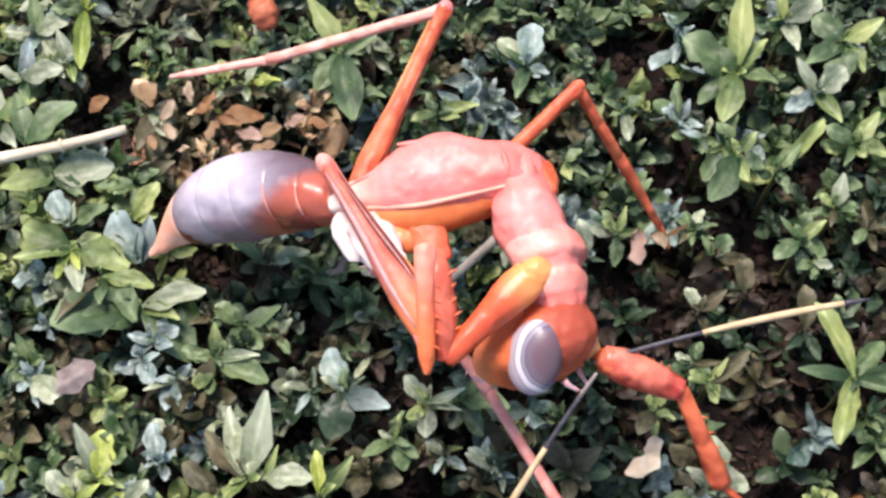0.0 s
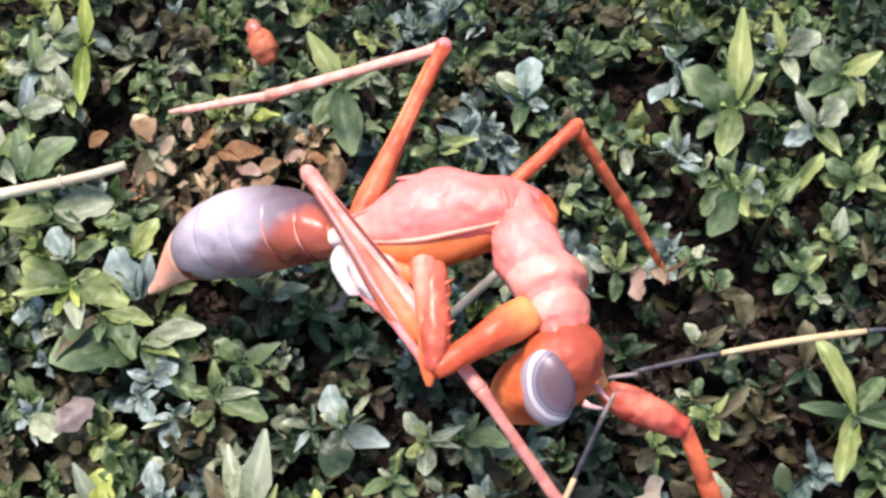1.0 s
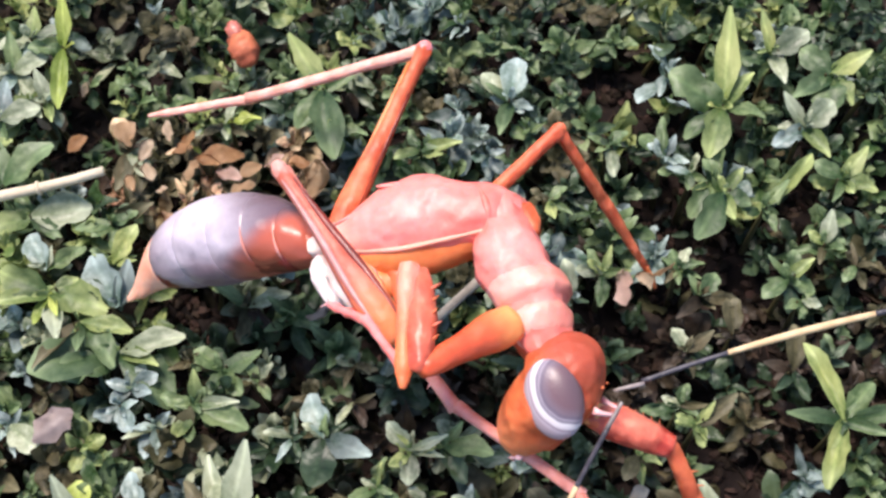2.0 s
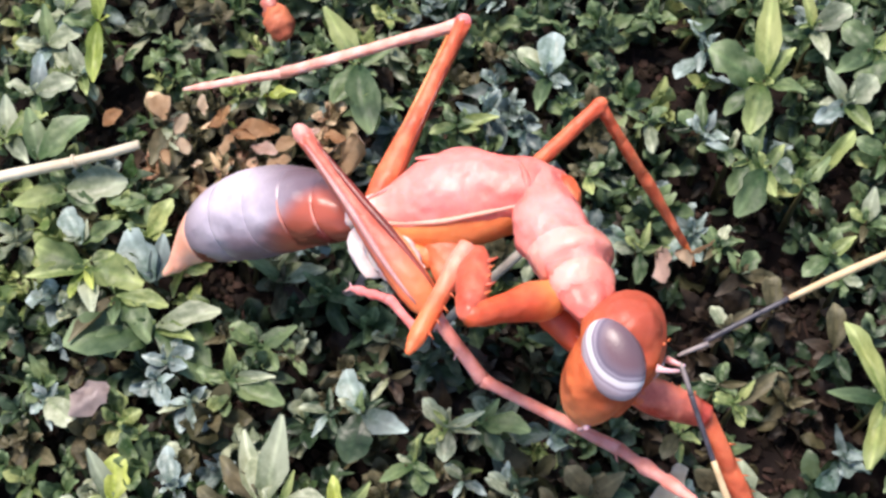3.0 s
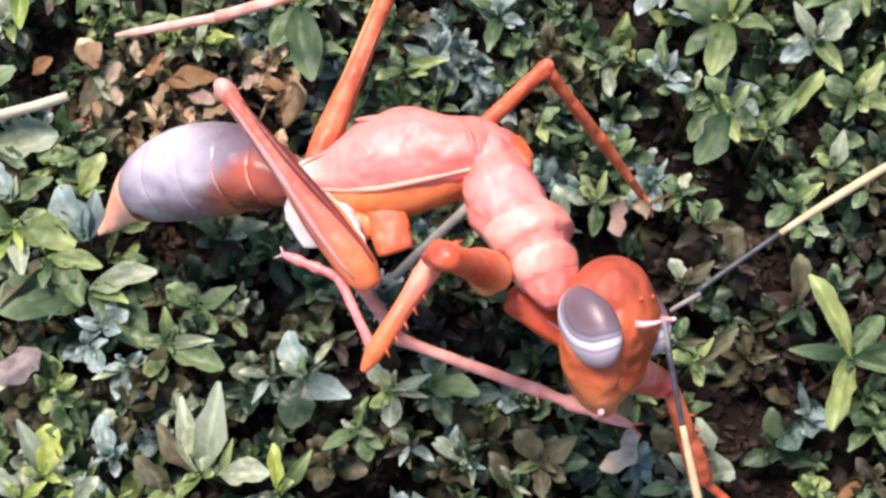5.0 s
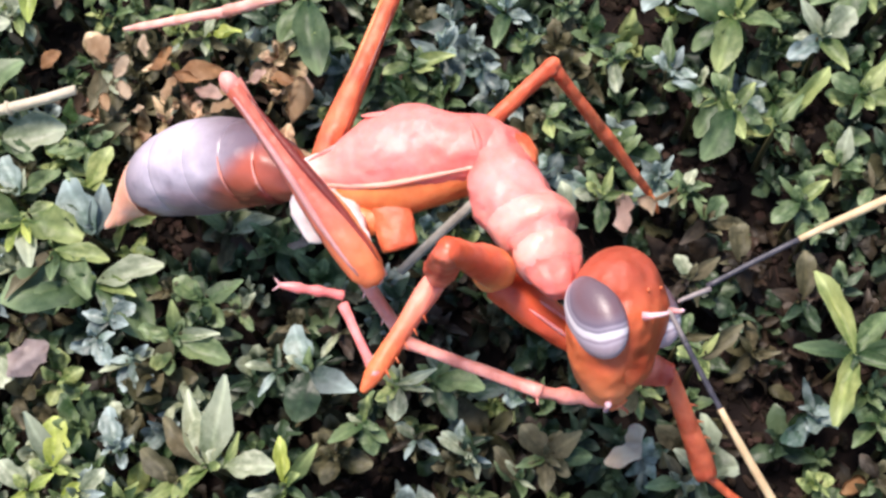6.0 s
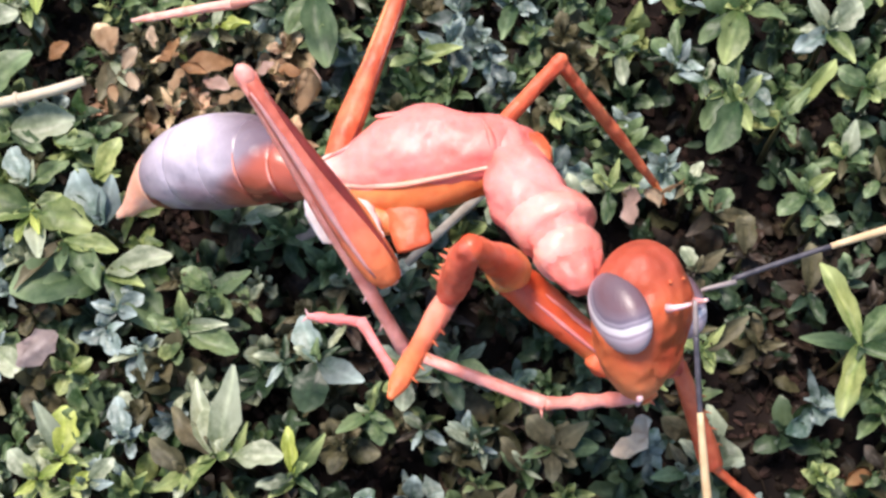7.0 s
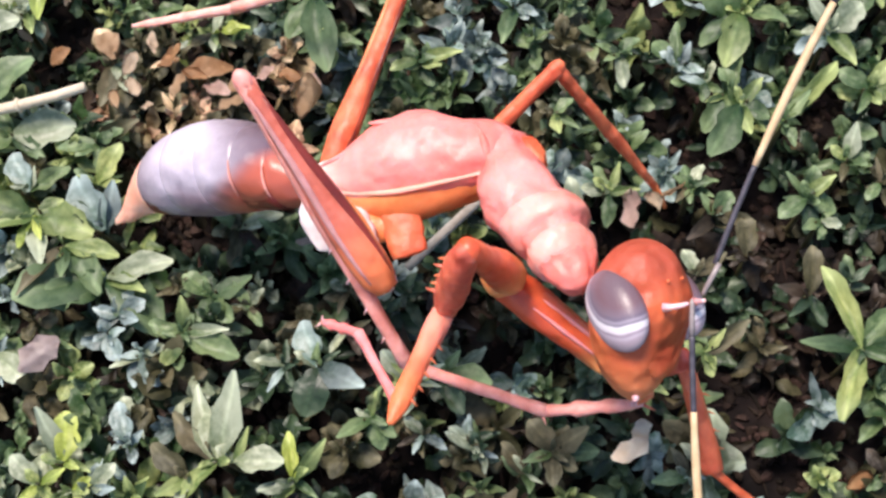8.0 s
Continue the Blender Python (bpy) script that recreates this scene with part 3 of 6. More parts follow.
spread_shoot(-11.75, 4.95, 0.6, "pale", 2, (15, 1.10, 1.1), (80, 1.00, 1, "blue"), (160, 0.90), (290, 0.90, 1.1, "mid"))
spread_shoot(-11.20, 7.70, 0.6, "pale", 2, (10, 1.00), (80, 0.90, 1.1, "bright"), (190, 1.00), (275, 0.95, 1, "blue"))
spread_shoot(-12.40, 3.60, 0.5, "bright", 1, (30, 1.20), (100, 1.05, 1.1, "pale"), (200, 0.95), (310, 1.10, 1, "pale"))
# blue tufts, their sky sheen put into the leaf colour
spread_shoot(-7.15, -3.23, 0.5, "blue", 2, (28, 0.68, 1.2), (336, 0.70, 1.1), (102, 0.54, 1.2), (165, 0.66, 1.2), (203, 0.67), (70, 0.68))
spread_shoot(-7.41, -3.71, 0.45, "blue", 1, (294, 0.72, 1.2), (359, 0.48, 1.2), (210, 0.38))
spread_shoot(-6.49, -4.21, 0.3, "blue", 1, (15, 0.55, 0.9, "pale"), (196, 0.52, 1.1), (292, 1.00, 1.2), (207, 0.83, 0.9, "pale"), (243, 0.74))
spread_shoot(-10.30, -4.13, 0.3, "blue", 1, (320, 1.07, 1.1, "pale"), (125, 0.47, 1.2), (229, 0.49, 1.2), (28, 0.31))
spread_shoot(-2.05, -4.65, 0.4, "mid", 1, (111, 1.19, 1.05, "blue"), (326, 1.35, 1, "blue"), (150, 0.67, 0.8, "pale"), (33, 0.59, 0.8, "dark"), (251, 1.19, 1.2, "dark"))
spread_shoot(-2.94, -4.58, 0.2, "dark", 2, (170, 0.71, 0.6, "pale"), (235, 0.71, 0.6, "blue"), (295, 0.54, 0.8), (92, 0.63, 0.8))
# green tufts under the abdomen
spread_shoot(-5.46, -3.77, 0.5, "mid", 3, (336, 1.42, 0.8, "mid"), (91, 0.84, 0.9, "bright"), (164, 0.88), (1, 1.12, 0.7, "pale"), (235, 0.90, 0.8, "bright"), (24, 0.54, 1.1))
spread_shoot(-4.91, -2.74, 0.3, "mid", 2, (141, 0.81, 1.2), (13, 1.05, 1.1), (315, 0.89, 1.2), (251, 0.77, 1.1), (110, 0.79, 1, "dark"))
spread_shoot(-3.91, -3.04, 0.2, "olive", 2, (304, 0.56, 0.8, "mid"), (119, 0.67, 0.9, "mid"), (58, 0.58, 0.8, "pale"), (172, 0.50, 0.8, "pale"))
spread_shoot(-4.37, -0.77, -0.2, "olive", 2, (20, 1.13, 0.7, "pale"), (148, 1.32, 0.7, "mid"), (264, 0.98, 0.9), (320, 1.04, 0.8, "umber"))
# fresh shoots in front
spread_shoot(-4.39, -7.00, 0.7, "bright", 2, (97, 1.27, 0.95, "pale"), (74, 1.91, 0.8, "pale"), (134, 1.52, 0.7, "olive"), (107, 1.80, 0.7, "pale"), (218, 1.18, 0.8, "bright"), (123, 0.83, 0.8, "bright"))
spread_shoot(-5.10, -7.34, 0.4, "olive", 2, (140, 1.20, 0.8), (206, 0.82, 0.9, "bright"), (251, 0.65, 0.9, "pale"), (300, 0.57, 0.8, "olive"))
spread_shoot(-3.98, -6.99, 0.6, "pale", 1, (357, 1.13, 1.0, "pale"), (63, 0.77, 0.6, "bright"), (129, 0.32, 0.8, "lime"))
spread_shoot(-2.56, -7.46, 0.5, "bright", 1, (97, 1.09, 0.55, "lime"), (52, 1.17, 0.7, "bright"), (196, 0.83, 0.8, "pale"), (323, 0.72, 0.7, "mid"))
spread_shoot(-8.12, -6.94, 0.7, "lime", 1, (91, 1.12, 1.15), (122, 1.29, 0.8, "pale"), (121, 0.74, 0.5, "pale"), (337, 0.65, 0.8, "bright"), (167, 0.60, 0.8, "bright"))
spread_shoot(-8.72, -7.46, 0.6, "bright", 2, (136, 0.91, 1.0, "pale"), (21, 0.66, 1.0, "lime"), (311, 0.66, 1.0), (218, 0.59, 0.9, "lime"), (96, 0.76, 0.8, "pale"))
spread_shoot(-7.92, -7.59, 0.5, "bright", 2, (26, 0.54, 0.9, "lime"), (313, 0.51, 0.9), (198, 0.39, 0.9, "pale"))
spread_shoot(-7.51, -7.59, 0.5, "pale", 1, (43, 0.80, 0.9), (359, 0.70, 0.8, "blue"), (74, 0.71, 0.7, "blue"), (261, 0.50, 0.9))
spread_shoot(-6.68, -6.50, 0.4, "blue", 2, (106, 1.01, 0.9), (41, 0.48, 0.9), (198, 0.39, 0.8, "blue"), (300, 0.44, 0.8, "dark"), (67, 0.97, 0.7, "olive"))
spread_shoot(-6.73, -5.84, 0.1, "olive", 1, (115, 0.60, 1.2, "pale"), (314, 0.67, 0.9, "pale"), (236, 0.60, 0.9, "blue"), (279, 0.65, 1, "blue"))
spread_shoot(-7.23, -6.90, 0.1, "mid", 2, (193, 0.57), (77, 0.43, 0.9, "pale"), (322, 0.58, 0.9, "blue"))
# below the insect
spread_shoot(0.13, -5.06, 0.5, "bright", 1, (130, 0.87, 0.9, "pale"), (19, 0.90, 0.6, "pale"), (85, 0.48, 0.7, "pale"), (348, 0.78, 0.6, "pale"), (214, 0.63, 0.8), (263, 0.79, 1.1, "pale"))
spread_shoot(0.93, -4.92, 0.2, "mid", 1, (347, 1.23), (53, 0.73, 0.9), (302, 1.04, 1, "dark"))
spread_shoot(-0.77, -5.90, 0.2, "mid", 2, (153, 0.40, 0.8, "pale"), (222, 0.93), (324, 0.74, 0.9), (77, 0.59, 0.8, "bright"), (292, 0.77))
spread_shoot(0.49, -6.30, 0, "olive", 2, (139, 0.56, 0.9, "pale"), (256, 0.58, 0.9, "blue"), (327, 0.67, 0.8, "blue"), (206, 0.63, 0.8, "umber"))
spread_shoot(1.61, -6.56, 0.1, "olive", 2, (155, 0.58, 0.7, "pale"), (319, 0.54, 0.8, "pale"), (89, 0.64, 0.8, "blue"), (16, 0.73, 0.8, "dark"))
spread_shoot(-1.42, -2.57, -0.1, "olive", 2, (151, 0.52, 1, "pale"), (344, 0.62), (70, 0.42, 0.9, "pale"), (251, 0.65, 0.8))
spread_shoot(-1.40, -3.58, -0.1, "umber", 2, (235, 0.74, 0.5, "pale"), (14, 0.60, 0.6, "olive"), (296, 0.69, 0.9))
spread_shoot(3.62, -6.84, 0.4, "olive", 2, (127, 0.86, 1.2), (26, 0.90, 1.2), (322, 0.66, 1.2), (201, 0.72, 0.9, "mid"), (359, 1.06, 0.7, "mid"), (268, 0.80, 0.9))
spread_shoot(2.94, -7.31, 0.1, "mid", 2, (122, 0.48, 0.6, "pale"), (325, 0.48, 0.5, "pale"), (127, 0.86, 0.9, "olive"))
spread_shoot(1.87, -6.75, 0.1, "dark", 3, (142, 0.86, 0.8, "pale"), (341, 0.43, 0.8, "blue"), (283, 0.56, 0.7, "pale"), (100, 0.70, 0.8, "mid"))
# beside the middle foot
spread_shoot(5.29, -0.24, 0.3, "bright", 1, (167, 0.68, 0.9, "pale"), (67, 0.71, 0.7), (115, 0.78, 0.8, "mid"), (5, 0.72, 0.7), (264, 0.82, 0.7, "mid"))
spread_shoot(4.43, -0.95, 0.3, "blue", 0, (98, 1.05, 0.7, "pale"), (328, 0.47, 0.7, "dark"))
spread_shoot(7.38, -0.12, 0.2, "mid", 3, (59, 0.61, 0.9, "pale"), (157, 0.55, 0.9), (15, 0.68, 0.8), (227, 0.61, 0.8, "olive"))
spread_shoot(7.92, -0.88, 0.1, "olive", 2, (53, 0.71, 1.2, "mid"), (123, 0.59, 1, "mid"), (349, 0.96, 0.8), (221, 0.96, 0.9, "umber"))
spread_shoot(8.64, -1.98, 0, "umber", 2, (88, 1.01, 0.9, "olive"), (194, 0.50, 0.8, "olive"), (335, 0.52, 0.8))
spread_shoot(7.34, -2.42, 0, "olive", 1, (110, 0.68, 1.1, "pale"), (40, 0.83), (220, 0.71, 0.9, "umber"))
spread_shoot(7.07, -3.87, -0.1, "mid", 1, (150, 0.47, 0.9, "pale"), (359, 0.71, 0.6, "olive"), (187, 0.95, 0.8), (320, 0.60, 1, "mid"), (66, 0.66, 0.8, "mid"))
spread_shoot(5.86, -5.24, 0.2, "bright", 1, (238, 0.75, 1, "olive"), (58, 0.76, 0.9), (337, 0.59, 0.8))
spread_shoot(7.38, -4.48, 0.3, "bright", 1, (154, 0.51, 0.9), (48, 0.66, 0.8), (286, 0.59, 1.1), (37, 1.26, 0.9, "olive"))
# right of the insect
spread_shoot(11.08, -4.49, 0.4, "mid", 1, (109, 2.03, 0.42, "bright"), (178, 1.50, 0.62, "mid"), (251, 1.75, 0.66, "bright"), (335, 1.10, 0.7), (48, 1.35, 0.6), (11, 1.40, 0.6))
spread_shoot(10.18, -2.92, -0.3, "umber", 1, (84, 1.15, 0.8, "olive"), (168, 0.83, 0.9), (294, 0.81, 0.8, "dark"), (223, 0.83, 0.8, "dark"))
spread_shoot(11.17, -2.65, -0.2, "dark", 1, (94, 0.65, 0.7, "mid"), (29, 0.59, 0.8), (223, 0.63, 0.9))
spread_shoot(10.22, -0.55, 0.3, "mid", 3, (214, 0.84, 1.0), (136, 0.74, 1.0), (75, 0.81, 1.1), (34, 0.85, 1.0, "bright"), (343, 0.78, 1.0), (264, 0.84, 1.0, "dark"), (178, 0.52, 0.9, "dark"))
spread_shoot(10.53, -1.13, 0.2, "mid", 1, (342, 0.48, 1.0, "pale"), (203, 0.66, 0.9), (257, 0.50, 0.9))
spread_shoot(11.28, 0.38, 0.4, "mid", 2, (133, 0.51, 0.9, "bright"), (66, 0.86, 1.1, "pale"), (13, 0.55, 1.0), (251, 0.60, 0.9, "olive"))
spread_shoot(12.07, -0.22, 0.3, "olive", 2, (228, 0.56, 1.0, "mid"), (102, 0.59, 0.9), (288, 0.60, 0.9))
spread_shoot(11.47, -7.38, -0.3, "olive", 1, (121, 0.63, 0.9, "umber"), (310, 0.53), (222, 0.59, 0.9, "mid"))
spread_shoot(6.80, -7.42, 0, "olive", 2, (141, 0.32, 0.9, "pale"), (193, 0.83, 1, "mid"), (350, 0.40, 0.8, "blue"), (120, 0.71, 1, "olive"))
# far right, behind
spread_shoot(8.95, 4.57, 0.8, "bright", 2, (250, 1.66, 0.8), (75, 2.50, 0.55), (148, 1.65, 1.3, "mid"), (46, 1.36, 0.9), (213, 1.28, 0.8, "mid"), (349, 1.16, 0.9, "mid"))
spread_shoot(7.26, 3.24, 0.4, "blue", 2, (89, 1.10, 0.5, "mid"), (62, 0.60, 1.1), (139, 0.57), (333, 0.42, 0.8), (121, 1.07, 0.8, "mid"))
spread_shoot(7.95, 2.77, 0.3, "mid", 1, (256, 0.54, 0.9), (164, 0.62, 0.8, "blue"), (69, 0.57, 0.8, "pale"))
spread_shoot(8.71, 1.89, 0.7, "bright", 1, (236, 1.52, 0.9, "mid"), (287, 0.81, 1.1, "bright"), (118, 1.03, 0.9, "mid"), (52, 0.92, 0.9, "bright"), (335, 0.74, 1.0, "mid"))
spread_shoot(8.44, 2.28, 0.6, "mid", 1, (235, 1.15, 1.0), (207, 0.62, 0.8, "bright"), (78, 1.07, 1.0))
spread_shoot(9.69, 1.41, 0.7, "mid", 1, (46, 2.13, 0.32, "bright"), (35, 0.90, 0.8), (294, 0.71, 0.9, "mid"))
spread_shoot(12.00, 2.29, 0.6, "bright", 2, (147, 0.83, 1, "mid"), (44, 0.98), (336, 0.92), (240, 0.78, 0.8, "mid"))
spread_shoot(11.20, 3.95, 0.6, "pale", 2, (40, 1.10, 1.1), (120, 1.00), (215, 1.10, 1, "blue"), (300, 1.05, 1, "bright"))
spread_shoot(10.60, 6.40, 0.6, "bright", 2, (30, 1.20, 1, "pale"), (110, 1.15), (190, 1.05, 1, "mid"), (285, 0.95, 1.1, "pale"))
spread_shoot(12.14, 5.64, 0.7, "bright", 2, (131, 1.04, 1.2, "mid"), (27, 1.15), (297, 1.06), (214, 1.25, 1.2, "mid"), (255, 1.32, 1.1, "mid"))
# behind the insect
spread_shoot(-2.38, 5.58, 0.7, "mid", 1, (279, 2.20, 0.7, "mid"), (114, 1.71, 0.8, "bright"), (126, 0.72, 0.9), (32, 1.03, 0.8), (238, 1.29, 0.9, "mid"))
spread_shoot(-2.12, 4.30, 0.5, "bright", 1, (285, 0.82, 0.9), (215, 0.76, 0.8, "mid"), (353, 0.96, 0.8, "mid"))
spread_shoot(-10.06, 7.15, 0.9, "lime", 1, (271, 1.86, 0.45), (89, 1.49, 0.6), (184, 0.95, 0.9, "mid"))
spread_shoot(-11.00, 5.68, 0.4, "bright", 2, (214, 0.64, 0.9, "mid"), (310, 0.76, 0.9, "pale"), (125, 0.72, 1, "mid"), (37, 0.76, 0.9), (233, 1.38, 1, "bright"))
spread_shoot(2.97, 5.15, 0.5, "blue", 2, (78, 1.35, 1, "blue"), (148, 0.74, 1, "mid"), (342, 0.66, 0.9), (256, 1.13, 1, "mid"), (126, 1.19, 0.9, "pale"))
spread_shoot(0.40, 3.75, 0.2, "mid", 3, (199, 0.76, 0.8, "bright"), (335, 0.70, 0.8, "bright"), (116, 0.73, 0.9), (8, 1.12, 0.8, "bright"))
spread_shoot(5.77, 3.77, 0.2, "mid", 2, (35, 0.61, 1.1), (220, 0.54), (276, 0.91, 0.9, "pale"), (144, 0.65, 0.9, "dark"))
spread_shoot(3.96, 2.04, 0.2, "olive", 1, (35, 0.59, 1.1, "mid"), (282, 0.62, 1.1, "bright"), (141, 0.58, 0.9), (329, 0.70, 0.8, "mid"))
# withered shoots round the litter
spread_shoot(-7.94, 4.01, 0.2, "olive", 2, (118, 1.07, 1, "brown"), (15, 0.33, 0.9, "pale"), (307, 1.06, 1, "pale"), (256, 1.21, 1.1, "olive"), (282, 1.31, 1, "olive"))
spread_shoot(-5.18, 4.67, 0.5, "bright", 1, (66, 0.70, 0.9, "pale"), (274, 0.65, 0.8, "pale"), (4, 0.96, 0.7, "lime"), (324, 0.82, 0.8, "olive"), (202, 0.68, 0.8, "olive"))
spread_shoot(-6.15, 4.08, 0.3, "olive", 2, (65, 0.50, 0.9, "pale"), (216, 0.75, 0.9, "brown"), (313, 0.39, 0.7, "lime"))
spread_shoot(-7.80, 2.26, 0.1, "olive", 2, (304, 0.65, 0.9, "bright"), (204, 0.42), (38, 0.56, 0.9), (108, 0.76, 0.9, "olive"))
spread_shoot(-6.26, 2.45, 0, "brown", 2, (41, 0.40, 0.7, "pale"), (123, 0.66, 0.8), (88, 0.72, 0.6, "olive"))
spread_shoot(-3.10, 2.89, 0, "umber", 2, (35, 0.76, 0.9, "brown"), (302, 0.64, 0.9, "umber"), (132, 0.50, 0.9, "brown"), (346, 0.83, 0.8, "olive"))


def kind_at(x, y, r):
    """What grows where: withered by the litter, olive below and to the right of the insect, fresh green beyond. The
    tones also carry painted light: brighter at far left, darker for shade at right.
    """
    if (x + 5.6) ** 2 / 11 + (y - 3.2) ** 2 / 3.6 < 1:
        return "brown" if r < 0.36 else "umber" if r < 0.5 else "olive" if r < 0.82 else "pale"
    if x > 4.5 and -5 < y < 0.8:
        return "umber" if r < 0.62 else "dark" if r < 0.92 else "olive"
    if x > 7.5 and y > 0.5:
        return "bright" if r < 0.14 else "mid" if r < 0.55 else "dark" if r < 0.85 else "blue"
    if x < -6.5 and y > -1:
        return "bright" if r < (0.45 if x < -8.5 else 0.25) else "olive" if r < 0.62 else "mid" if r < 0.86 else "blue" if r < 0.94 else "pale"
    if -6 < x < 7 and y < -2:
        return "dark" if r < 0.22 else "olive" if r < 0.48 else "umber" if r < 0.62 else "mid" if r < 0.80 else "blue" if r < 0.88 else "pale" if r < 0.94 else "bright"
    if -1.5 < x < 6 and y > 1:
        return "mid" if r < 0.42 else "blue" if r < 0.58 else "dark" if r < 0.88 else "olive"
    return "mid" if r < 0.36 else "bright" if r < 0.50 else "dark" if r < 0.72 else "blue" if r < 0.80 else "olive" if r < 0.94 else "pale"


shoots = []
cells = collections.defaultdict(list)
for tries in range(60000):
    x, y = rng.uniform(-20, 20), rng.uniform(-15, 17)
    if hollow(x, y) > 0.05 and rng.random() < 0.985:
        continue
    gap = 0.72 if abs(x) < 14 and abs(y) < 10 else 1.0
    near = [q for i in (-1, 0, 1) for j in (-1, 0, 1) for q in cells[int(x // 1) + i, int(y // 1) + j]]
    if any((x - a) ** 2 + (y - b) ** 2 < gap * gap for a, b in near) or any((x - a) ** 2 + (y - b) ** 2 < r * r for a, b, r in TAKEN):
        continue
    shoots.append((x, y))
    cells[int(x // 1), int(y // 1)].append((x, y))
    if len(shoots) > 2300:
        break
inner = [s for s in shoots if -12.5 < s[0] < 13 and -8 < s[1] < 8]
picked = set(inner[:215])
stuff_v, stuff_f, stuff_m = [], [], []
ORDER = ("bright", "mid", "dark", "blue", "olive", "brown", "umber", "pale", "lime")
for s in shoots:
    x, y = s
    kind = kind_at(x, y, rng.random())
    size = rng.choice((0.65, 0.75, 0.85, 0.95, 1.05, 1.25))
    top = relief(x, y) * 0.8 + rng.uniform(-0.7 if x < -6.5 else -1.15, 0.1) - 0.8 * max(0.0, hollow(x, y)) - (0.65 if x > 4.5 and -5 < y < 0.8 else 0.0)
    count = rng.choice((6, 7, 8, 8, 9))
    if s in picked:
        moss_shoot(rng, x, y, top, size, kind, count)
        continue
    lean = Matrix.Translation((x, y, top)) @ Euler((rng.uniform(-0.3, 0.3), rng.uniform(-0.3, 0.3), 0)).to_matrix().to_4x4()
    for shape, m, ln in rosette(rng, size, count):
        mm = lean @ m @ Matrix.Scale(ln, 4)
        o = len(stuff_v)
        stuff_v += [tuple((mm @ Vector(p)) * U) for p in SHAPES[shape][0]]
        stuff_f += [tuple(i + o for i in f) for f in SHAPES[shape][1]]
        stuff_m += [ORDER.index(kind)] * len(SHAPES[shape][1])
# small leaves of the lower layer, shade between shoots put into darker tones
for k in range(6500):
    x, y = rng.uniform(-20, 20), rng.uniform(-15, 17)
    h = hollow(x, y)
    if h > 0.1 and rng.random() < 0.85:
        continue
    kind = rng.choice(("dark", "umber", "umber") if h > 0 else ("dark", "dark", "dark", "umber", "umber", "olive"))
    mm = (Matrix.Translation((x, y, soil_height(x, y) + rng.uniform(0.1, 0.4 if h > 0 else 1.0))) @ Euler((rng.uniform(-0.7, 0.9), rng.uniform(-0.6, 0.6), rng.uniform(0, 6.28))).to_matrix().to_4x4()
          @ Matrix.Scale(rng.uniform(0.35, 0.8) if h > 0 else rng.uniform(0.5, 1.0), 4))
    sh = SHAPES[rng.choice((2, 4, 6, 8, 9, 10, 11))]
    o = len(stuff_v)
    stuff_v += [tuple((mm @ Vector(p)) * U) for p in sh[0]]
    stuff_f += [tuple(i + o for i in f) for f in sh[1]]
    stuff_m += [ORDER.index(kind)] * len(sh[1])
me = bpy.data.meshes.new("moss_carpet")
me.from_pydata(stuff_v, [], stuff_f)
for k in ORDER:
    me.materials.append(CARPET[k])
me.polygons.foreach_set("material_index", stuff_m)
me.polygons.foreach_set("use_smooth", [True] * len(me.polygons))
# crumbs and broken stalks on the soil
crumb_v, crumb_f = [], []
for k in range(8000):
    x, y = rng.uniform(-14, 14), rng.uniform(-10, 10)
    if hollow(x, y) < 0.02 and rng.random() < 0.85:
        continue
    ln, r = (rng.uniform(0.3, 1.1), rng.uniform(0.02, 0.05)) if rng.random() < 0.25 else (rng.uniform(0.08, 0.42), rng.uniform(0.05, 0.17))
    mm = Matrix.Translation((x, y, soil_height(x, y) + r * 0.6)) @ Euler((rng.uniform(-0.5, 0.5), rng.uniform(-0.5, 0.5), rng.uniform(0, 6.28))).to_matrix().to_4x4()
    o = len(crumb_v)
    for e in (-1, -0.4, 0.5, 1):
        w = r * (0.4 if abs(e) == 1 else 1) * rng.uniform(0.7, 1.2)
        for a in range(5):
            crumb_v.append(tuple((mm @ Vector((w * math.cos(a * 1.2566), e * ln / 2, w * math.sin(a * 1.2566)))) * U))
    for j in range(3):
        crumb_f += [(o + j * 5 + a, o + j * 5 + (a + 1) % 5, o + j * 5 + 5 + (a + 1) % 5, o + j * 5 + 5 + a) for a in range(5)]
    crumb_f += [tuple(o + a for a in (4, 3, 2, 1, 0)), tuple(o + 15 + a for a in range(5))]
cm = bpy.data.meshes.new("soil_crumbs")
cm.from_pydata(crumb_v, [], crumb_f)
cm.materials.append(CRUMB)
tagged(new("soil_crumbs", cm), "brown crumbs and broken stalks on dark soil", "debris", kind="stuff")
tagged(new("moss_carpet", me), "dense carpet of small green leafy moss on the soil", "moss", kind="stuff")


# ---- litter ----
def straw(name, label, category, a, b, r0, r1, material, bow=0.14):
    ob = thing(name, label, category, a)
    d = Vector(b) - Vector(a)
    pts = [d * (k / 8) + Vector((0, 0.7 * bow * math.sin(k * 0.7), bow * math.sin(k * 0.5))) for k in range(9)]
    part("stalk", tube(pts, [r0 + (r1 - r0) * k / 8 for k in range(9)], 9), material, ob)
    for k in (3, 6):
        part("node", tube([pts[k] - d.normalized() * 0.06, pts[k], pts[k] + d.normalized() * 0.06], [r0 * 0.8, r0 * 1.12, r0 * 0.8], 9), material, ob)
    return ob


straw("straw", "pale dry straw stalk lying on the moss", "straw", (-15.5, 1.3, 0.2), (-8.3, 2.85, 1.3), 0.20, 0.13, STRAW)
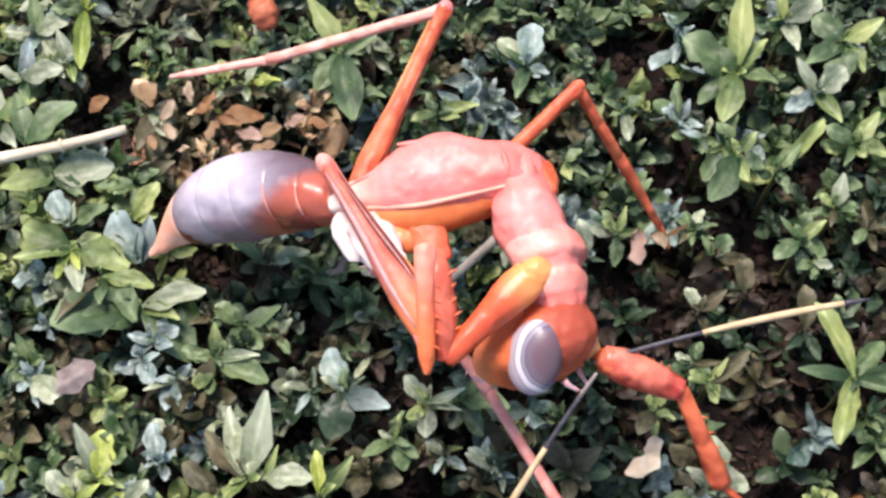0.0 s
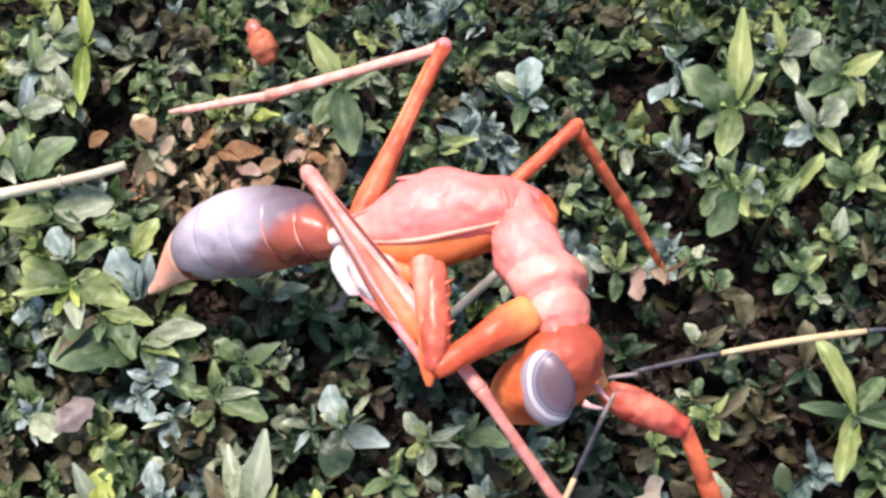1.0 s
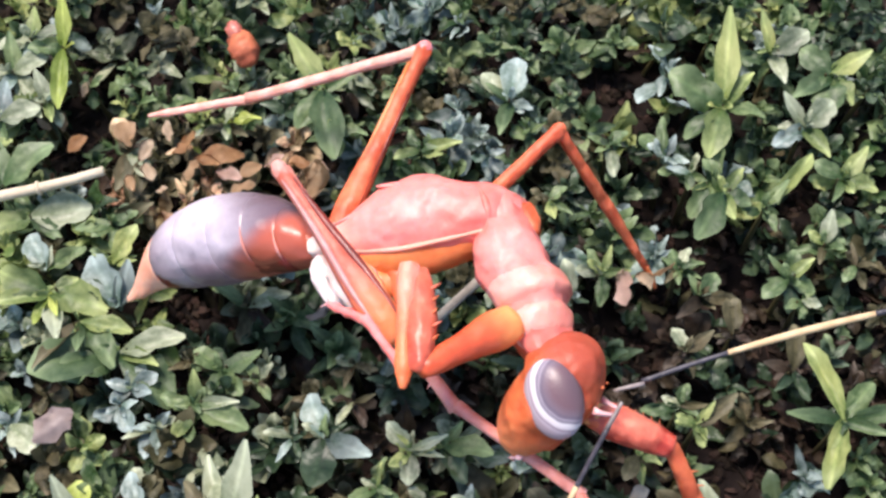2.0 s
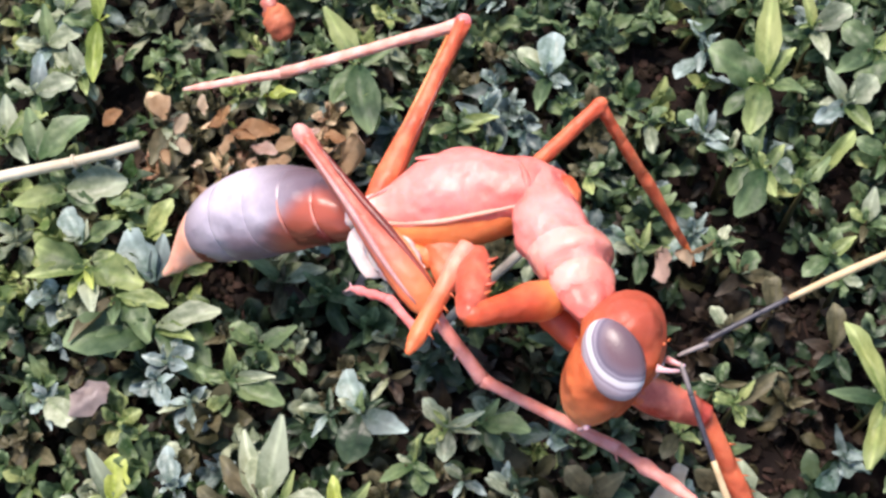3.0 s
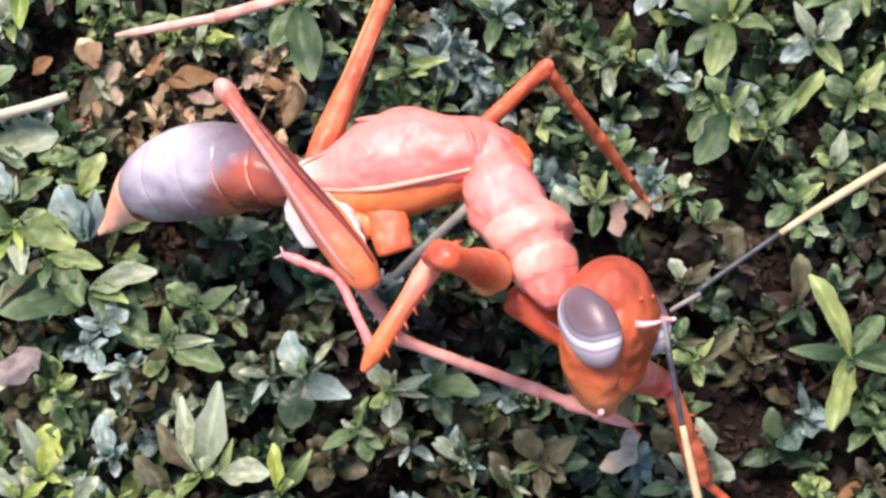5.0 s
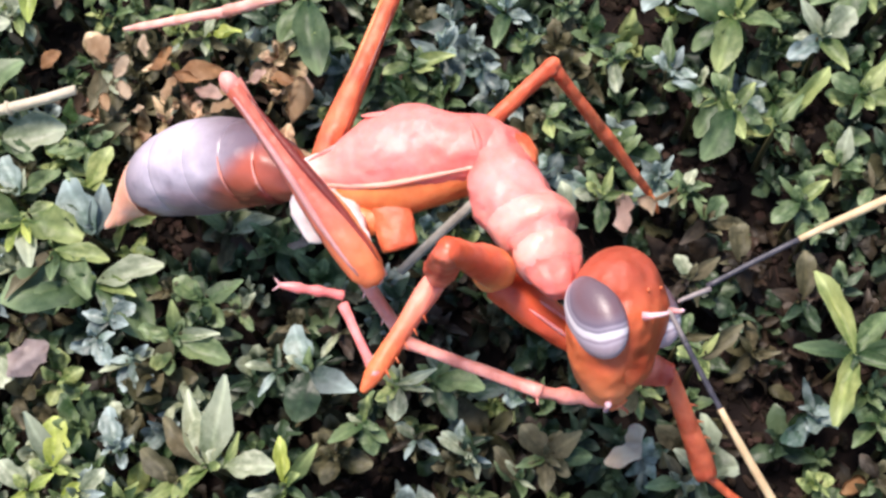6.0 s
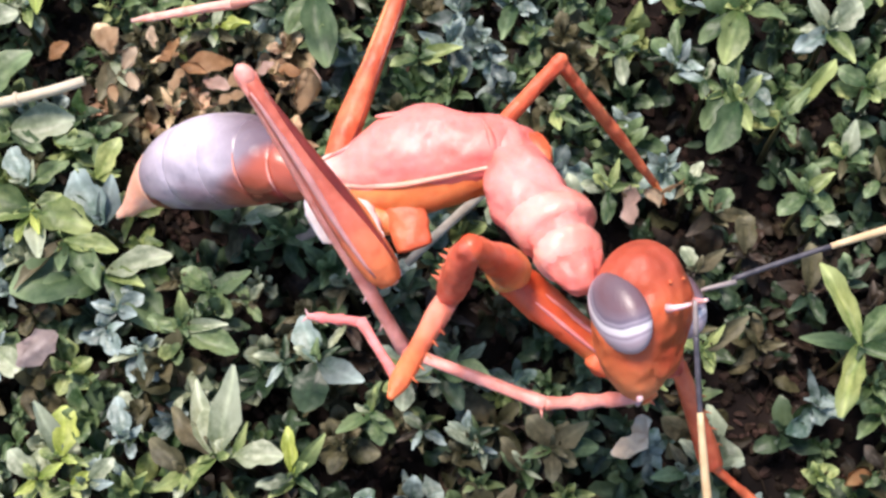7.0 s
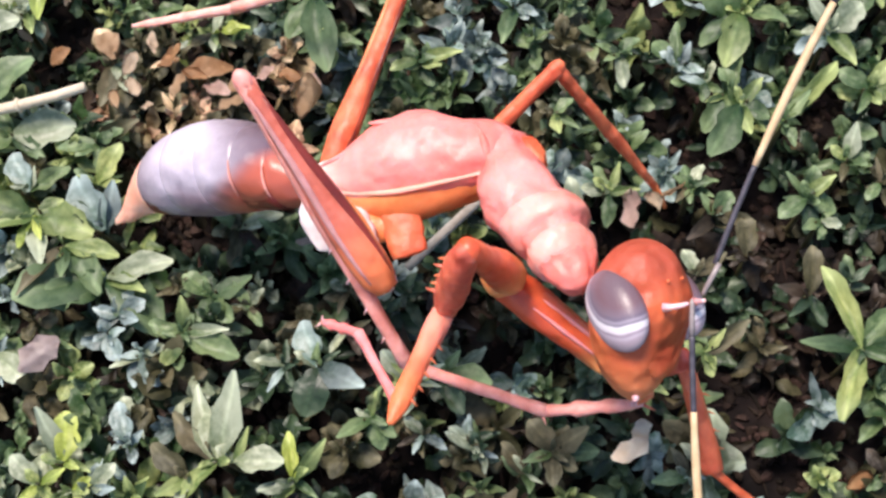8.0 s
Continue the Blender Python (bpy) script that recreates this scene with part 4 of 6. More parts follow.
straw("twig", "short grey weathered twig under the insect", "twig", (0.1, -2.0, -0.2), (2.3, -0.4, 1.1), 0.12, 0.13, TWIG, 0.02)


def scrap(name, label, category, at, length, material, turn, tilt, shape, roll=0.0, curl=0.0, thick=0.05):
    """A dry curled leaf with real thickness."""
    pts, faces = SHAPES[shape]
    bm = bmesh.new()
    vs = []
    for x, y, z in pts:
        a = curl * y
        vs.append(bm.verts.new((x * length, (math.sin(a) / curl if curl else y) * length, (z + ((1 - math.cos(a)) / curl if curl else 0)) * length)))
    for f in faces:
        bm.faces.new([vs[i] for i in f])
    bmesh.ops.solidify(bm, geom=bm.faces[:], thickness=thick)
    ob = new(name, finish(name, bm, material))
    ob.matrix_basis = Matrix.Translation(Vector(at) * U) @ Euler((radians(tilt), radians(roll), radians(turn))).to_matrix().to_4x4()
    return tagged(ob, label, category)


for x, y, z, ln, mat_, turn, shape, curl, word in (
        (-6.73, 4.10, 0.45, 0.64, CREAMY, 10, 9, 0.5, "cream dead leaf curled on the moss"), (-9.69, 6.14, -0.3, 0.52, CREAMY, -10, 9, 0.6, "cream dead leaf curled on the moss"),
        (-10.52, 5.07, -0.3, 0.52, CREAMY, 60, 9, 0.9, "cream dead leaf curled on the moss"), (-7.88, 3.97, 0.45, 1.07, TAN, 20, 3, 0.5, "tan crumpled dead leaf on the moss"),
        (-7.58, 3.46, 0.45, 0.78, CREAMY, -30, 0, 0.7, "cream dead leaf curled on the moss"), (-7.40, 3.42, 0.45, 0.77, CREAMY, 200, 0, 0.6, "cream dead leaf curled on the moss"),
        (-6.67, 3.72, 0.45, 0.88, RUSTY, -70, 10, 0.6, "orange-brown dead leaf curled on the moss"), (-5.92, 3.55, 0.45, 1.47, RUSTY, -85, 11, 0.5, "orange-brown dead leaf curled on the moss"),
        (-5.36, 3.07, 0.45, 0.90, BLUSH, -110, 9, 0.5, "pinkish dead leaf curled on the moss"), (-4.68, 2.91, 0.45, 0.87, TAN, -60, 4, 0.9, "tan crumpled dead leaf on the moss"),
        (-7.02, 2.47, 0.45, 0.45, CREAMY, -90, 9, 0.6, "cream dead leaf curled on the moss"), (-6.00, 3.58, 0.45, 1.05, RUSTY, -120, 6, 0.8, "orange-brown dead leaf curled on the moss"),
        (-5.91, 3.45, 0.45, 0.84, TAN, 160, 11, 0.9, "tan crumpled dead leaf on the moss"), (-2.20, 2.75, 0.45, 0.80, BLUSH, 30, 4, 0.9, "pinkish dead leaf curled on the moss"),
        (-2.70, 2.00, 0.45, 1.10, TAN, -10, 10, 0.7, "tan crumpled dead leaf on the moss"), (-2.68, 3.13, 0.45, 0.87, RUSTY, 70, 4, 1, "orange-brown dead leaf curled on the moss"),
        (-3.98, 3.18, 0.45, 0.70, BLUSH, -70, 9, 0.9, "pinkish dead leaf curled on the moss"), (-4.22, 2.65, 0.45, 0.86, TAN, 110, 11, 0.8, "tan crumpled dead leaf on the moss"),
        (-7.87, 3.04, 0.45, 0.87, TAN, 210, 2, 0.7, "tan crumpled dead leaf on the moss"), (-9.93, 4.28, -0.3, 0.91, RUSTY, -50, 4, 1.1, "orange-brown dead leaf curled on the moss"),
        (-10.14, 4.96, -0.3, 0.81, TAN, 10, 11, 1, "tan crumpled dead leaf on the moss")):
    scrap("dead_leaf", word, "leaf", (x, y, z), ln, mat_, turn, 6 * math.cos(turn * 3), shape, 16 * math.sin(turn), curl)
scrap("dead_leaf", "dusky pinkish fallen leaf lying flat on moss", "leaf", (-9.5, -4.7, 0.6), 1.35, DUSKY, -45, 0, 7, 8, 0.3)
scrap("dead_leaf", "pale grey fallen leaf below the insect", "leaf", (-2.1, -1.1, 1.0), 0.9, DUSKY, -170, 0, 10, 25, 0.7)
scrap("dead_leaf", "small rusty dead leaf at the edge of soil", "leaf", (11.3, -7.3, -0.9), 1.0, RUSTY, 120, 5, 2, 0, 0.6)
scrap("dry_scrap", "pinkish dry scrap hanging beside the foot", "leaf", (5.85, -0.45, 0.8), 1.25, BLUSH, 172, -14, 11, 25, 1.1)
scrap("dry_scrap", "tan crumpled dry scrap beside the foot", "leaf", (6.1, -0.55, 0.75), 0.9, CREAMY, -110, 0, 9, 35, 1.8)
scrap("dry_scrap", "greyish crumpled dry scrap beside the foot", "leaf", (6.3, -0.4, 0.6), 0.9, TAN, 215, 5, 10, -35, 1.5)
scrap("dry_scrap", "small curled cream scrap beside the foot", "leaf", (5.80, -0.72, 0.7), 0.7, CREAMY, 40, 10, 4, 0, 2.5)
scrap("white_petal", "whitish curled dry petal on the moss", "petal", (4.90, -7.25, 1.5), 1.2, PETAL, -65, -4, 11, 6, 1.2)
scrap("white_petal", "whitish curled dry petal on the moss", "petal", (5.45, -7.00, 1.5), 1.0, PETAL, -25, 2, 11, -8, 1.6)

bud = thing("bud", "rusty orange-brown pointed bud between the leaves", "bud", (-4.52, 6.62, 0.48))
part("husk", loft(1.02, [(0, 0.20, 0.18), (0.2, 0.38, 0.34), (0.7, 0.40, 0.35), (1, 0.26, 0.23)], wob=0.1), BUD, bud, m=bone((0, 0, 0), (-0.9, 1.7, 0.5)))
part("tip", loft(0.5, [(0, 0.25, 0.23), (0.6, 0.22, 0.2), (1, 0.05, 0.05)], rings=6, sides=12, wob=0.1), BRICKY, bud, m=bone((-0.44, 0.83, 0.245), (-0.94, 1.8, 0.53)))

# ---- the mantis ----
mantis = thing("mantis", "orange ant-like mantis nymph grooming its hind foot", "mantis")

# abdomen: x is its back, y runs to the tip
ABD = [(0.0, 0.35, 0.4, 0.1), (0.08, 0.70, 0.70, 0.35), (0.25, 1.00, 0.98, 0.72), (0.5, 1.15, 1.12, 0.95), (0.7, 0.97, 0.98, 0.93), (0.82, 0.68, 0.66, 0.78), (0.90, 0.40, 0.38, 0.44), (0.95, 0.20, 0.18, 0.14), (1.0, 0.05, 0.05, -0.06)]
LA = 6.65


def along(prof, length, s, an, grow=0.0):
    w, h, ox, oz = profile(prof, s)
    return (ox + (w + grow) * math.cos(an), s * length, oz + (h + grow) * math.sin(an))


abdomen = part("abdomen", loft(LA, ABD, 0.0, 0.92, 26, 24, grow=-0.05), BULB, mantis, "smoky purple-grey glossy bulb with painted sheen and shade, rusty front flank")
for s0, s1, g in ((0.02, 0.13, 0.0), (0.125, 0.27, 0.005), (0.262, 0.44, 0.010), (0.43, 0.62, 0.014), (0.61, 0.815, 0.010)):
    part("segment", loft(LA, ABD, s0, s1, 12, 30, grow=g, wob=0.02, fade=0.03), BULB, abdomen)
for s, reach in ((0.128, 1.0), (0.268, 0.95)):
    part("seam", tube([along(ABD, LA, s, 2.75 - reach * k / 10, 0.0) for k in range(11)], [0.010 + 0.024 * math.sin(math.pi * k / 10) for k in range(11)]), SHANK, abdomen, "pinkish band between two segments")
part("tail_tip", loft(LA, ABD, 0.785, 1.0, 12, 20, grow=0.012, wob=0.04), TAIL, abdomen, "pale orange pointed tip")
part("belly_plate", loft(LA, [(r[0], r[1] * 0.80, r[2] * 0.8, r[3] - 0.235) for r in ABD], 0.12, 0.78, 14, 18, grow=-0.03, wob=0.02), MAROON, abdomen, "dark red underside")
part("tail_keel", loft(LA, [(r[0], r[1] * 0.7, r[2] * 0.7, r[3] - 0.20) for r in ABD], 0.74, 0.93, 8, 16, grow=-0.02, wob=0.04), TAIL, abdomen, "pale orange wedge under the tip")

# thorax: x is the belly side
LT = 4.37
THX = [(-0.06, 0.25, 0.25, -0.02), (0.0, 0.38, 0.42, 0.02), (0.18, 0.60, 0.66, -0.02), (0.42, 1.02, 0.95, -0.12), (0.62, 1.06, 1.02, -0.13), (0.82, 0.88, 0.93, -0.02), (1.0, 0.70, 0.8, 0.05), (1.1, 0.4, 0.5, 0.1)]
thorax = part("thorax", loft(LT, THX, -0.06, 1.1, 34, 30, wob=0.09), HUMP, mantis, "salmon pink humped thorax")
part("underside", loft(LT, [(r[0], r[1] * 0.70, r[2] * 0.62, r[3] + r[1] * (0.66 - 0.26 * r[0])) for r in THX], 0.10, 0.97, 20, 24, wob=0.06), AMBER, thorax, "translucent amber underside")

part("side_ridge", tube([along(THX, LT, 0.10 + 0.84 * k / 18, 0.66 + 0.25 * (k / 18 - 0.4) ** 2, 0.01) for k in range(19)], [0.03 + 0.035 * math.sin(math.pi * k / 18) ** 0.5 for k in range(19)], 10), RIDGE, thorax, "pale raised ridge")
part("front_fold", tube([along(THX, LT, 0.90 + 0.035 * math.sin(0.3 * k), 0.5 + 1.8 * k / 12, -0.06) for k in range(13)], [0.04 + 0.05 * math.sin(math.pi * k / 12) for k in range(13)], 10), SHIELD, thorax, "fold before the neck shield")
for s, an in ((0.50, 2.45), (0.46, -2.6)):
    part("wing_pad", blob(0.13, 0.62, 0.07, Matrix.Translation(along(THX, LT, s, an, -0.06)) @ pose(0, 0, 0, 0, -math.degrees(an), 0) @ pose(0, 0, 0, 0, 90, 6), wob=0.15), HUMP, thorax, "small wing bud")
# mauve strips laid where folds of the back are shaded
for s0, s1, an, r in ((0.06, 0.30, 2.15, 0.035), (0.26, 0.52, 2.5, 0.03), (0.40, 0.66, 2.75, 0.03)):
    part("crease", tube([along(THX, LT, s0 + (s1 - s0) * k / 8, an + 0.06 * math.sin(k), -0.02) for k in range(9)], [0.01 + r * math.sin(math.pi * k / 8) for k in range(9)]), MAUVE, thorax, "mauve line painting the shade of a fold on the back")
for s, an, r in ((0.06, 1.75, 0.06),):
    part("waist_dot", blob(r, 1.3 * r, 0.05, Matrix.Translation(along(THX, LT, s, an, -0.01)) @ pose(0, 0, 0, 0, 90 - math.degrees(an), 0)), SCAPE, thorax, "small grey dot at the waist")
part("waist_flap", blob(0.72, 0.46, 0.10, shift(0.92, 0.26, 0.06, 0, 12, 20), wob=0.16), FLAP, thorax, "whitish pink flap under the waist")
part("belly_lobe", blob(0.42, 0.62, 0.30, shift(1.15, LT * 0.30, -0.05, 0, 0, -14), wob=0.2), AMBER, thorax, "translucent amber lobe")
part("mid_coxa", loft(1.6, [(0, 0.50, 0.3), (0.4, 0.46, 0.2), (0.8, 0.42, 0.15), (1, 0.38, 0.12)], wob=0.06), LIMB, thorax, "orange base of the middle leg", m=bone((0.38, LT * 0.42, 0.10), (1.98, LT * 0.48, 0.05)))

# prothorax: x is its underside
LP = 3.56
PRO = [(-0.12, 0.36, 0.42, 0.10), (0.0, 0.60, 0.68, 0.09), (0.15, 0.72, 0.76, 0.14), (0.36, 0.82, 0.68, 0.20), (0.46, 0.80, 0.66, 0.18), (0.58, 0.80, 0.78, 0.04), (0.68, 0.80, 0.82, -0.03), (0.75, 0.66, 0.68, 0.0), (0.83, 0.69, 0.68, -0.02), (0.92, 0.58, 0.58, 0.0), (1.0, 0.46, 0.46, 0.0), (1.08, 0.3, 0.3)]
prothorax = part("prothorax", loft(LP, PRO, -0.12, 1.08, 34, 30, wob=0.13), SHIELD, mantis, "salmon pink neck shield with two bulges")
part("shoulder", blob(0.30, 0.52, 0.42, shift(-0.42, 0.42, 0.05), wob=0.2), SHELL, prothorax, "orange shoulder bulge")
part("collar", loft(LP, PRO, 0.50, 0.75, 12, 28, grow=0.05, wob=0.07, fade=0.12), COLLAR, prothorax, "pink collar bulge with a painted pale highlight")
part("second_collar", loft(LP, PRO, 0.75, 0.95, 10, 26, grow=0.04, wob=0.07, fade=0.1), COLLAR, prothorax, "orange second collar")
part("throat", blob(0.22, 0.5, 0.2, shift(0.36, LP * 0.74, -0.1), wob=0.1), AMBER, prothorax, "amber throat")

# head: x to its right eye, y its face, z its crown
def head_mesh(grow=1.0):
    bm = bmesh.new()
    bmesh.ops.create_uvsphere(bm, u_segments=36, v_segments=26, radius=1.0)
    for v in bm.verts:
        x, y, z = v.co
        if z < 0:
            if y < 0:
                y *= 0.82 - 0.08 * z * z
            tap = 1 - 0.36 * (-z) ** 1.9
            v.co = Vector((x * 1.18 * tap, y * 0.98 * tap**0.6 * (1 + 0.5 * (-z) ** 2.0) + 0.28 * (-z) ** 1.2, z * 1.86))
        else:
            v.co = Vector((x * 1.16 * (1 - 0.12 * z), y * 1.0 - 0.2 * z, z * 1.27))
        v.co += v.co.normalized() * 0.05 * noise.noise(v.co * 1.3)
        if v.co.y > 0:
            v.co.y *= 0.90
        v.co *= grow
    return bm


head = part("head", head_mesh(), CROWN, mantis, "orange triangular head with grey banded eyes")
for sx in (1, -1):
    em = blob(0.42, 0.64, 0.86, None, 28)
    eye = part("eye", em, EYE, head, "lilac-grey compound eye with dark and white bands", m=pose((0.83 if sx > 0 else -0.72) * U, 0.09 * U, 0.08 * U, 66, 0, sx * -6))
    part("cheek", blob(0.24, 0.28, 0.5, shift(sx * 0.40, 0.28, -0.85, 14, sx * 20, 0), wob=0.05), CROWN, head)
    part("antenna_socket", tube([(sx * 0.44, 0.80, 0.46), (sx * 0.40, 0.93, 0.53), (sx * 0.31, 1.06, 0.62), (sx * 0.22, 1.15, 0.70)], [0.09, 0.062, 0.046, 0.036], 10), PALE, head, "pale pink antenna socket and stalk")
    part("eyelet", blob(0.04, 0.03, 0.04, shift(sx * 0.2, 0.56, 0.86)), SHELL, head, "tiny simple eye")
    part("feeler", tube([(sx * 0.2, 0.6, -1.5), (sx * 0.23, 0.66, -1.64), (sx * 0.17, 0.62, -1.78), (sx * 0.08, 0.55, -1.88)], [0.07, 0.07, 0.055, 0.03]), (PALE, SHELL)[sx < 0], head, "pale mouth feeler")
part("face_plate", blob(0.5, 0.16, 0.62, shift(0, 0.78, -0.5, 12), wob=0.12), CROWN, head)
part("upper_lip", blob(0.30, 0.2, 0.30, shift(0, 0.58, -1.4, -12), wob=0.12), SHELL, head, "orange upper lip")


def segment(name, length, prof, material, label="", sides=14, wob=0.02, bend=0.0, power=1.0):
    return part(name, loft(length, prof, 0, 1, 16, sides, wob=wob, bend=bend, power=power), material, mantis, label)


# grooming hind leg
hind_coxa = segment("coxa", 2.50, [(0, 0.55, 0.3), (0.3, 0.54, 0.22), (0.6, 0.32, 0.18), (1, 0.2, 0.15)], FLAP, "whitish pink broad hind leg base", wob=0.14)
HFE = [(0, 0.25, 0.22), (0.08, 0.40, 0.32), (0.3, 0.40, 0.32), (0.6, 0.25, 0.24), (0.9, 0.18, 0.18), (1, 0.20, 0.19)]
hind_femur = segment("femur", 5.04, HFE, THIGH, "orange folded hind thigh")
part("keel", tube([(0.36 * math.sin(0.35 + 2.4 * k / 12) + 0.02, 5.04 * (0.06 + 0.46 * k / 12), 0.14) for k in range(13)], [0.02 + 0.03 * math.sin(math.pi * k / 12) for k in range(13)]), AMBER, hind_femur, "amber lower keel of the thigh")
part("ridge", tube([(-0.62 * profile(HFE, 0.06 + 0.88 * k / 14)[0], 5.04 * (0.06 + 0.88 * k / 14), 0.66 * profile(HFE, 0.06 + 0.88 * k / 14)[1]) for k in range(15)], [0.03 + 0.055 * math.sin(math.pi * k / 14) for k in range(15)]), MAUVE, hind_femur, "mauve ridge along the thigh")
part("groove", tube([(0.66 * profile(HFE, 0.06 + 0.86 * k / 14)[0], 5.04 * (0.06 + 0.86 * k / 14), 0.62 * profile(HFE, 0.06 + 0.86 * k / 14)[1]) for k in range(15)], [0.03 + 0.085 * math.sin(math.pi * k / 14) for k in range(15)]), MAROON, hind_femur, "dark red edge along the thigh")
part("knee", blob(0.21, 0.28, 0.2, shift(0, 5.04, 0), wob=0.1), SHANK, hind_femur, "pale knee")
hind_tibia = segment("tibia", 6.83, [(0, 0.22, 0.2), (0.06, 0.19, 0.18), (0.5, 0.20, 0.18), (0.9, 0.15, 0.14), (1, 0.18, 0.16)], SHANK, "pinkish hind shank")
for k in range(4):
    part("spur", tube([(0.1, 6.83 * (0.55 + 0.11 * k), 0.05), (0.26, 6.83 * (0.565 + 0.11 * k), 0.09)], [0.03, 0.008], 5), PALE, hind_tibia)
hind_metatarsus = segment("tarsus", 3.41, [(0, 0.17, 0.16), (0.1, 0.14, 0.13), (0.6, 0.13, 0.12), (1, 0.16, 0.14)], SHANK, "pink hind foot")
part("spur", tube([(0.08, 3.41 * 0.98, 0), (0.3, 3.41 * 1.02, 0.05)], [0.05, 0.01], 5), SHANK, hind_metatarsus)
hind_tarsus = segment("toe", 2.16, [(0, 0.15, 0.14), (0.26, 0.13, 0.12), (0.32, 0.19, 0.16), (0.56, 0.12, 0.11), (0.64, 0.17, 0.14), (0.92, 0.10, 0.10), (1, 0.06, 0.06)], SHANK, "pink toe joints held to the mouth")
for sx in (1, -1):
    part("claw", tube([(sx * 0.03, 2.16, 0), (sx * 0.12, 2.16 + 0.16, 0.03), (sx * 0.15, 2.16 + 0.24, -0.08)], [0.04, 0.03, 0.008], 6), RED, hind_tarsus)

# grasping fore leg
fore_coxa = segment("coxa", 2.59, [(0, 0.42, 0.38), (0.2, 0.45, 0.38), (0.6, 0.30, 0.28), (0.85, 0.27, 0.25), (1, 0.22, 0.22)], COXA, "orange fore leg base, amber near the body")
fore_femur = segment("femur", 2.36, [(0, 0.20, 0.20), (0.12, 0.29, 0.27), (0.3, 0.33, 0.30), (0.6, 0.36, 0.32), (0.85, 0.30, 0.27), (1, 0.20, 0.20)], RED, "red spiny fore thigh", wob=0.05, power=1.25)
for k in range(5):
    part("spine", tube([(0.24, 2.36 * (0.25 + 0.13 * k), 0.1), ((0.40, 0.46, 0.37)[k % 3], 2.36 * (0.30 + 0.13 * k), 0.16)], [0.06, 0.010], 6), (SHELL, RED, SHELL)[k % 3], fore_femur)
fore_tibia = segment("tibia", 2.75, [(0, 0.22, 0.22), (0.12, 0.25, 0.23), (0.45, 0.20, 0.18), (0.85, 0.19, 0.17), (1, 0.06, 0.06)], SHIN, "bright orange fore shank with a hooked end")
for k in range(5):
    part("spine", tube([(-0.16, 2.75 * (0.3 + 0.12 * k), 0.05), (-0.34, 2.75 * (0.34 + 0.12 * k), 0.08)], [0.035, 0.008], 6), SHELL, fore_tibia)
fore_tarsus = segment("tarsus", 2.08, [(0, 0.12, 0.11), (0.5, 0.09, 0.09), (0.92, 0.11, 0.1), (1, 0.12, 0.11)], PINK, "thin pink fore foot")
fore_foot = segment("toe", 1.33, [(0, 0.11, 0.1), (0.3, 0.09, 0.09), (0.36, 0.13, 0.11), (0.6, 0.08, 0.08), (0.68, 0.12, 0.1), (1, 0.05, 0.05)], PINK, "thin pink toe joints")
for sx in (1, -1):
    part("claw", tube([(sx * 0.02, 1.33, 0), (sx * 0.14, 1.33 + 0.12, 0.0)], [0.035, 0.01], 6), PALE, fore_foot)

part("root", blob(0.38, 0.46, 0.32, shift(0.06, -0.10, -0.26), wob=0.12), COXA, fore_coxa, "amber root of the fore leg")

# planted far fore leg
far_fore_coxa = segment("coxa", 3.00, [(0, 0.30, 0.3), (0.35, 0.36, 0.34), (0.75, 0.42, 0.38), (1, 0.36, 0.34)], COXA, "orange far fore leg base with pink streaks", wob=0.06)
for dx in (-0.16, 0.1):
    part("stripe", tube([(dx, 3.00 * (0.15 + 0.6 * k / 6), 0.33 - 0.3 * dx * dx) for k in range(7)], [0.02 + 0.03 * math.sin(math.pi * k / 6) for k in range(7)], 6), PINK, far_fore_coxa)
far_fore_femur = segment("femur", 1.63 * 1.2, [(0, 0.26, 0.26), (0.25, 0.36, 0.32), (0.7, 0.42, 0.38), (1, 0.3, 0.3)], GLINTS, "red far fore thigh with highlights painted as pink blotches")
part("trochanter", blob(0.30, 0.36, 0.27, shift(-0.03, 1.63 * 1.1, 0.04), wob=0.2), SHELL, far_fore_femur, "orange joint")
for k in range(5):
    part("spine", tube([(0.26, 1.63 * (0.25 + 0.12 * k), 0.1), (0.42, 1.63 * (0.28 + 0.12 * k), 0.14)], [0.04, 0.008], 6), SHELL, far_fore_femur)
far_fore_tibia = segment("tibia", 2.75, [(0, 0.26, 0.22), (0.12, 0.27, 0.22), (0.5, 0.22, 0.2), (1, 0.18, 0.18)], LIMB, "orange far fore shank planted in the moss")
for k in range(4):
    part("spine", tube([(0.18, 2.75 * (0.2 + 0.16 * k), 0.05), (0.34, 2.75 * (0.16 + 0.16 * k), 0.08)], [0.035, 0.008], 6), SHELL, far_fore_tibia)
part("tarsus", loft((Vector((8.281, -8.332, 0.600)) - Vector((7.101, -7.586, 1.800))).length + 0.9, [(0, 0.11, 0.1), (0.4, 0.10, 0.09), (0.45, 0.13, 0.11), (0.9, 0.07, 0.07), (1, 0.04, 0.04)], sides=10), SHELL, mantis, "orange far fore foot", bone((7.101, -7.586, 1.800), (8.281, -8.332, 0.600)))

# far hind leg, stretched out
far_hind_femur = segment("femur", 5.19 + 0.3, [(0, 0.22, 0.2), (0.08, 0.19, 0.18), (0.5, 0.24, 0.22), (0.85, 0.33, 0.28), (1, 0.25, 0.25)], LIMB, "rust orange outstretched hind thigh")
part("keel", tube([(0.16, 5.19 * (0.1 + 0.8 * k / 8), 0.12) for k in range(9)], [0.05 + 0.02 * k / 8 for k in range(9)]), AMBER, far_hind_femur, "amber keel")
part("knee", blob(0.22, 0.26, 0.2), PINK, far_hind_femur, "pink knee")
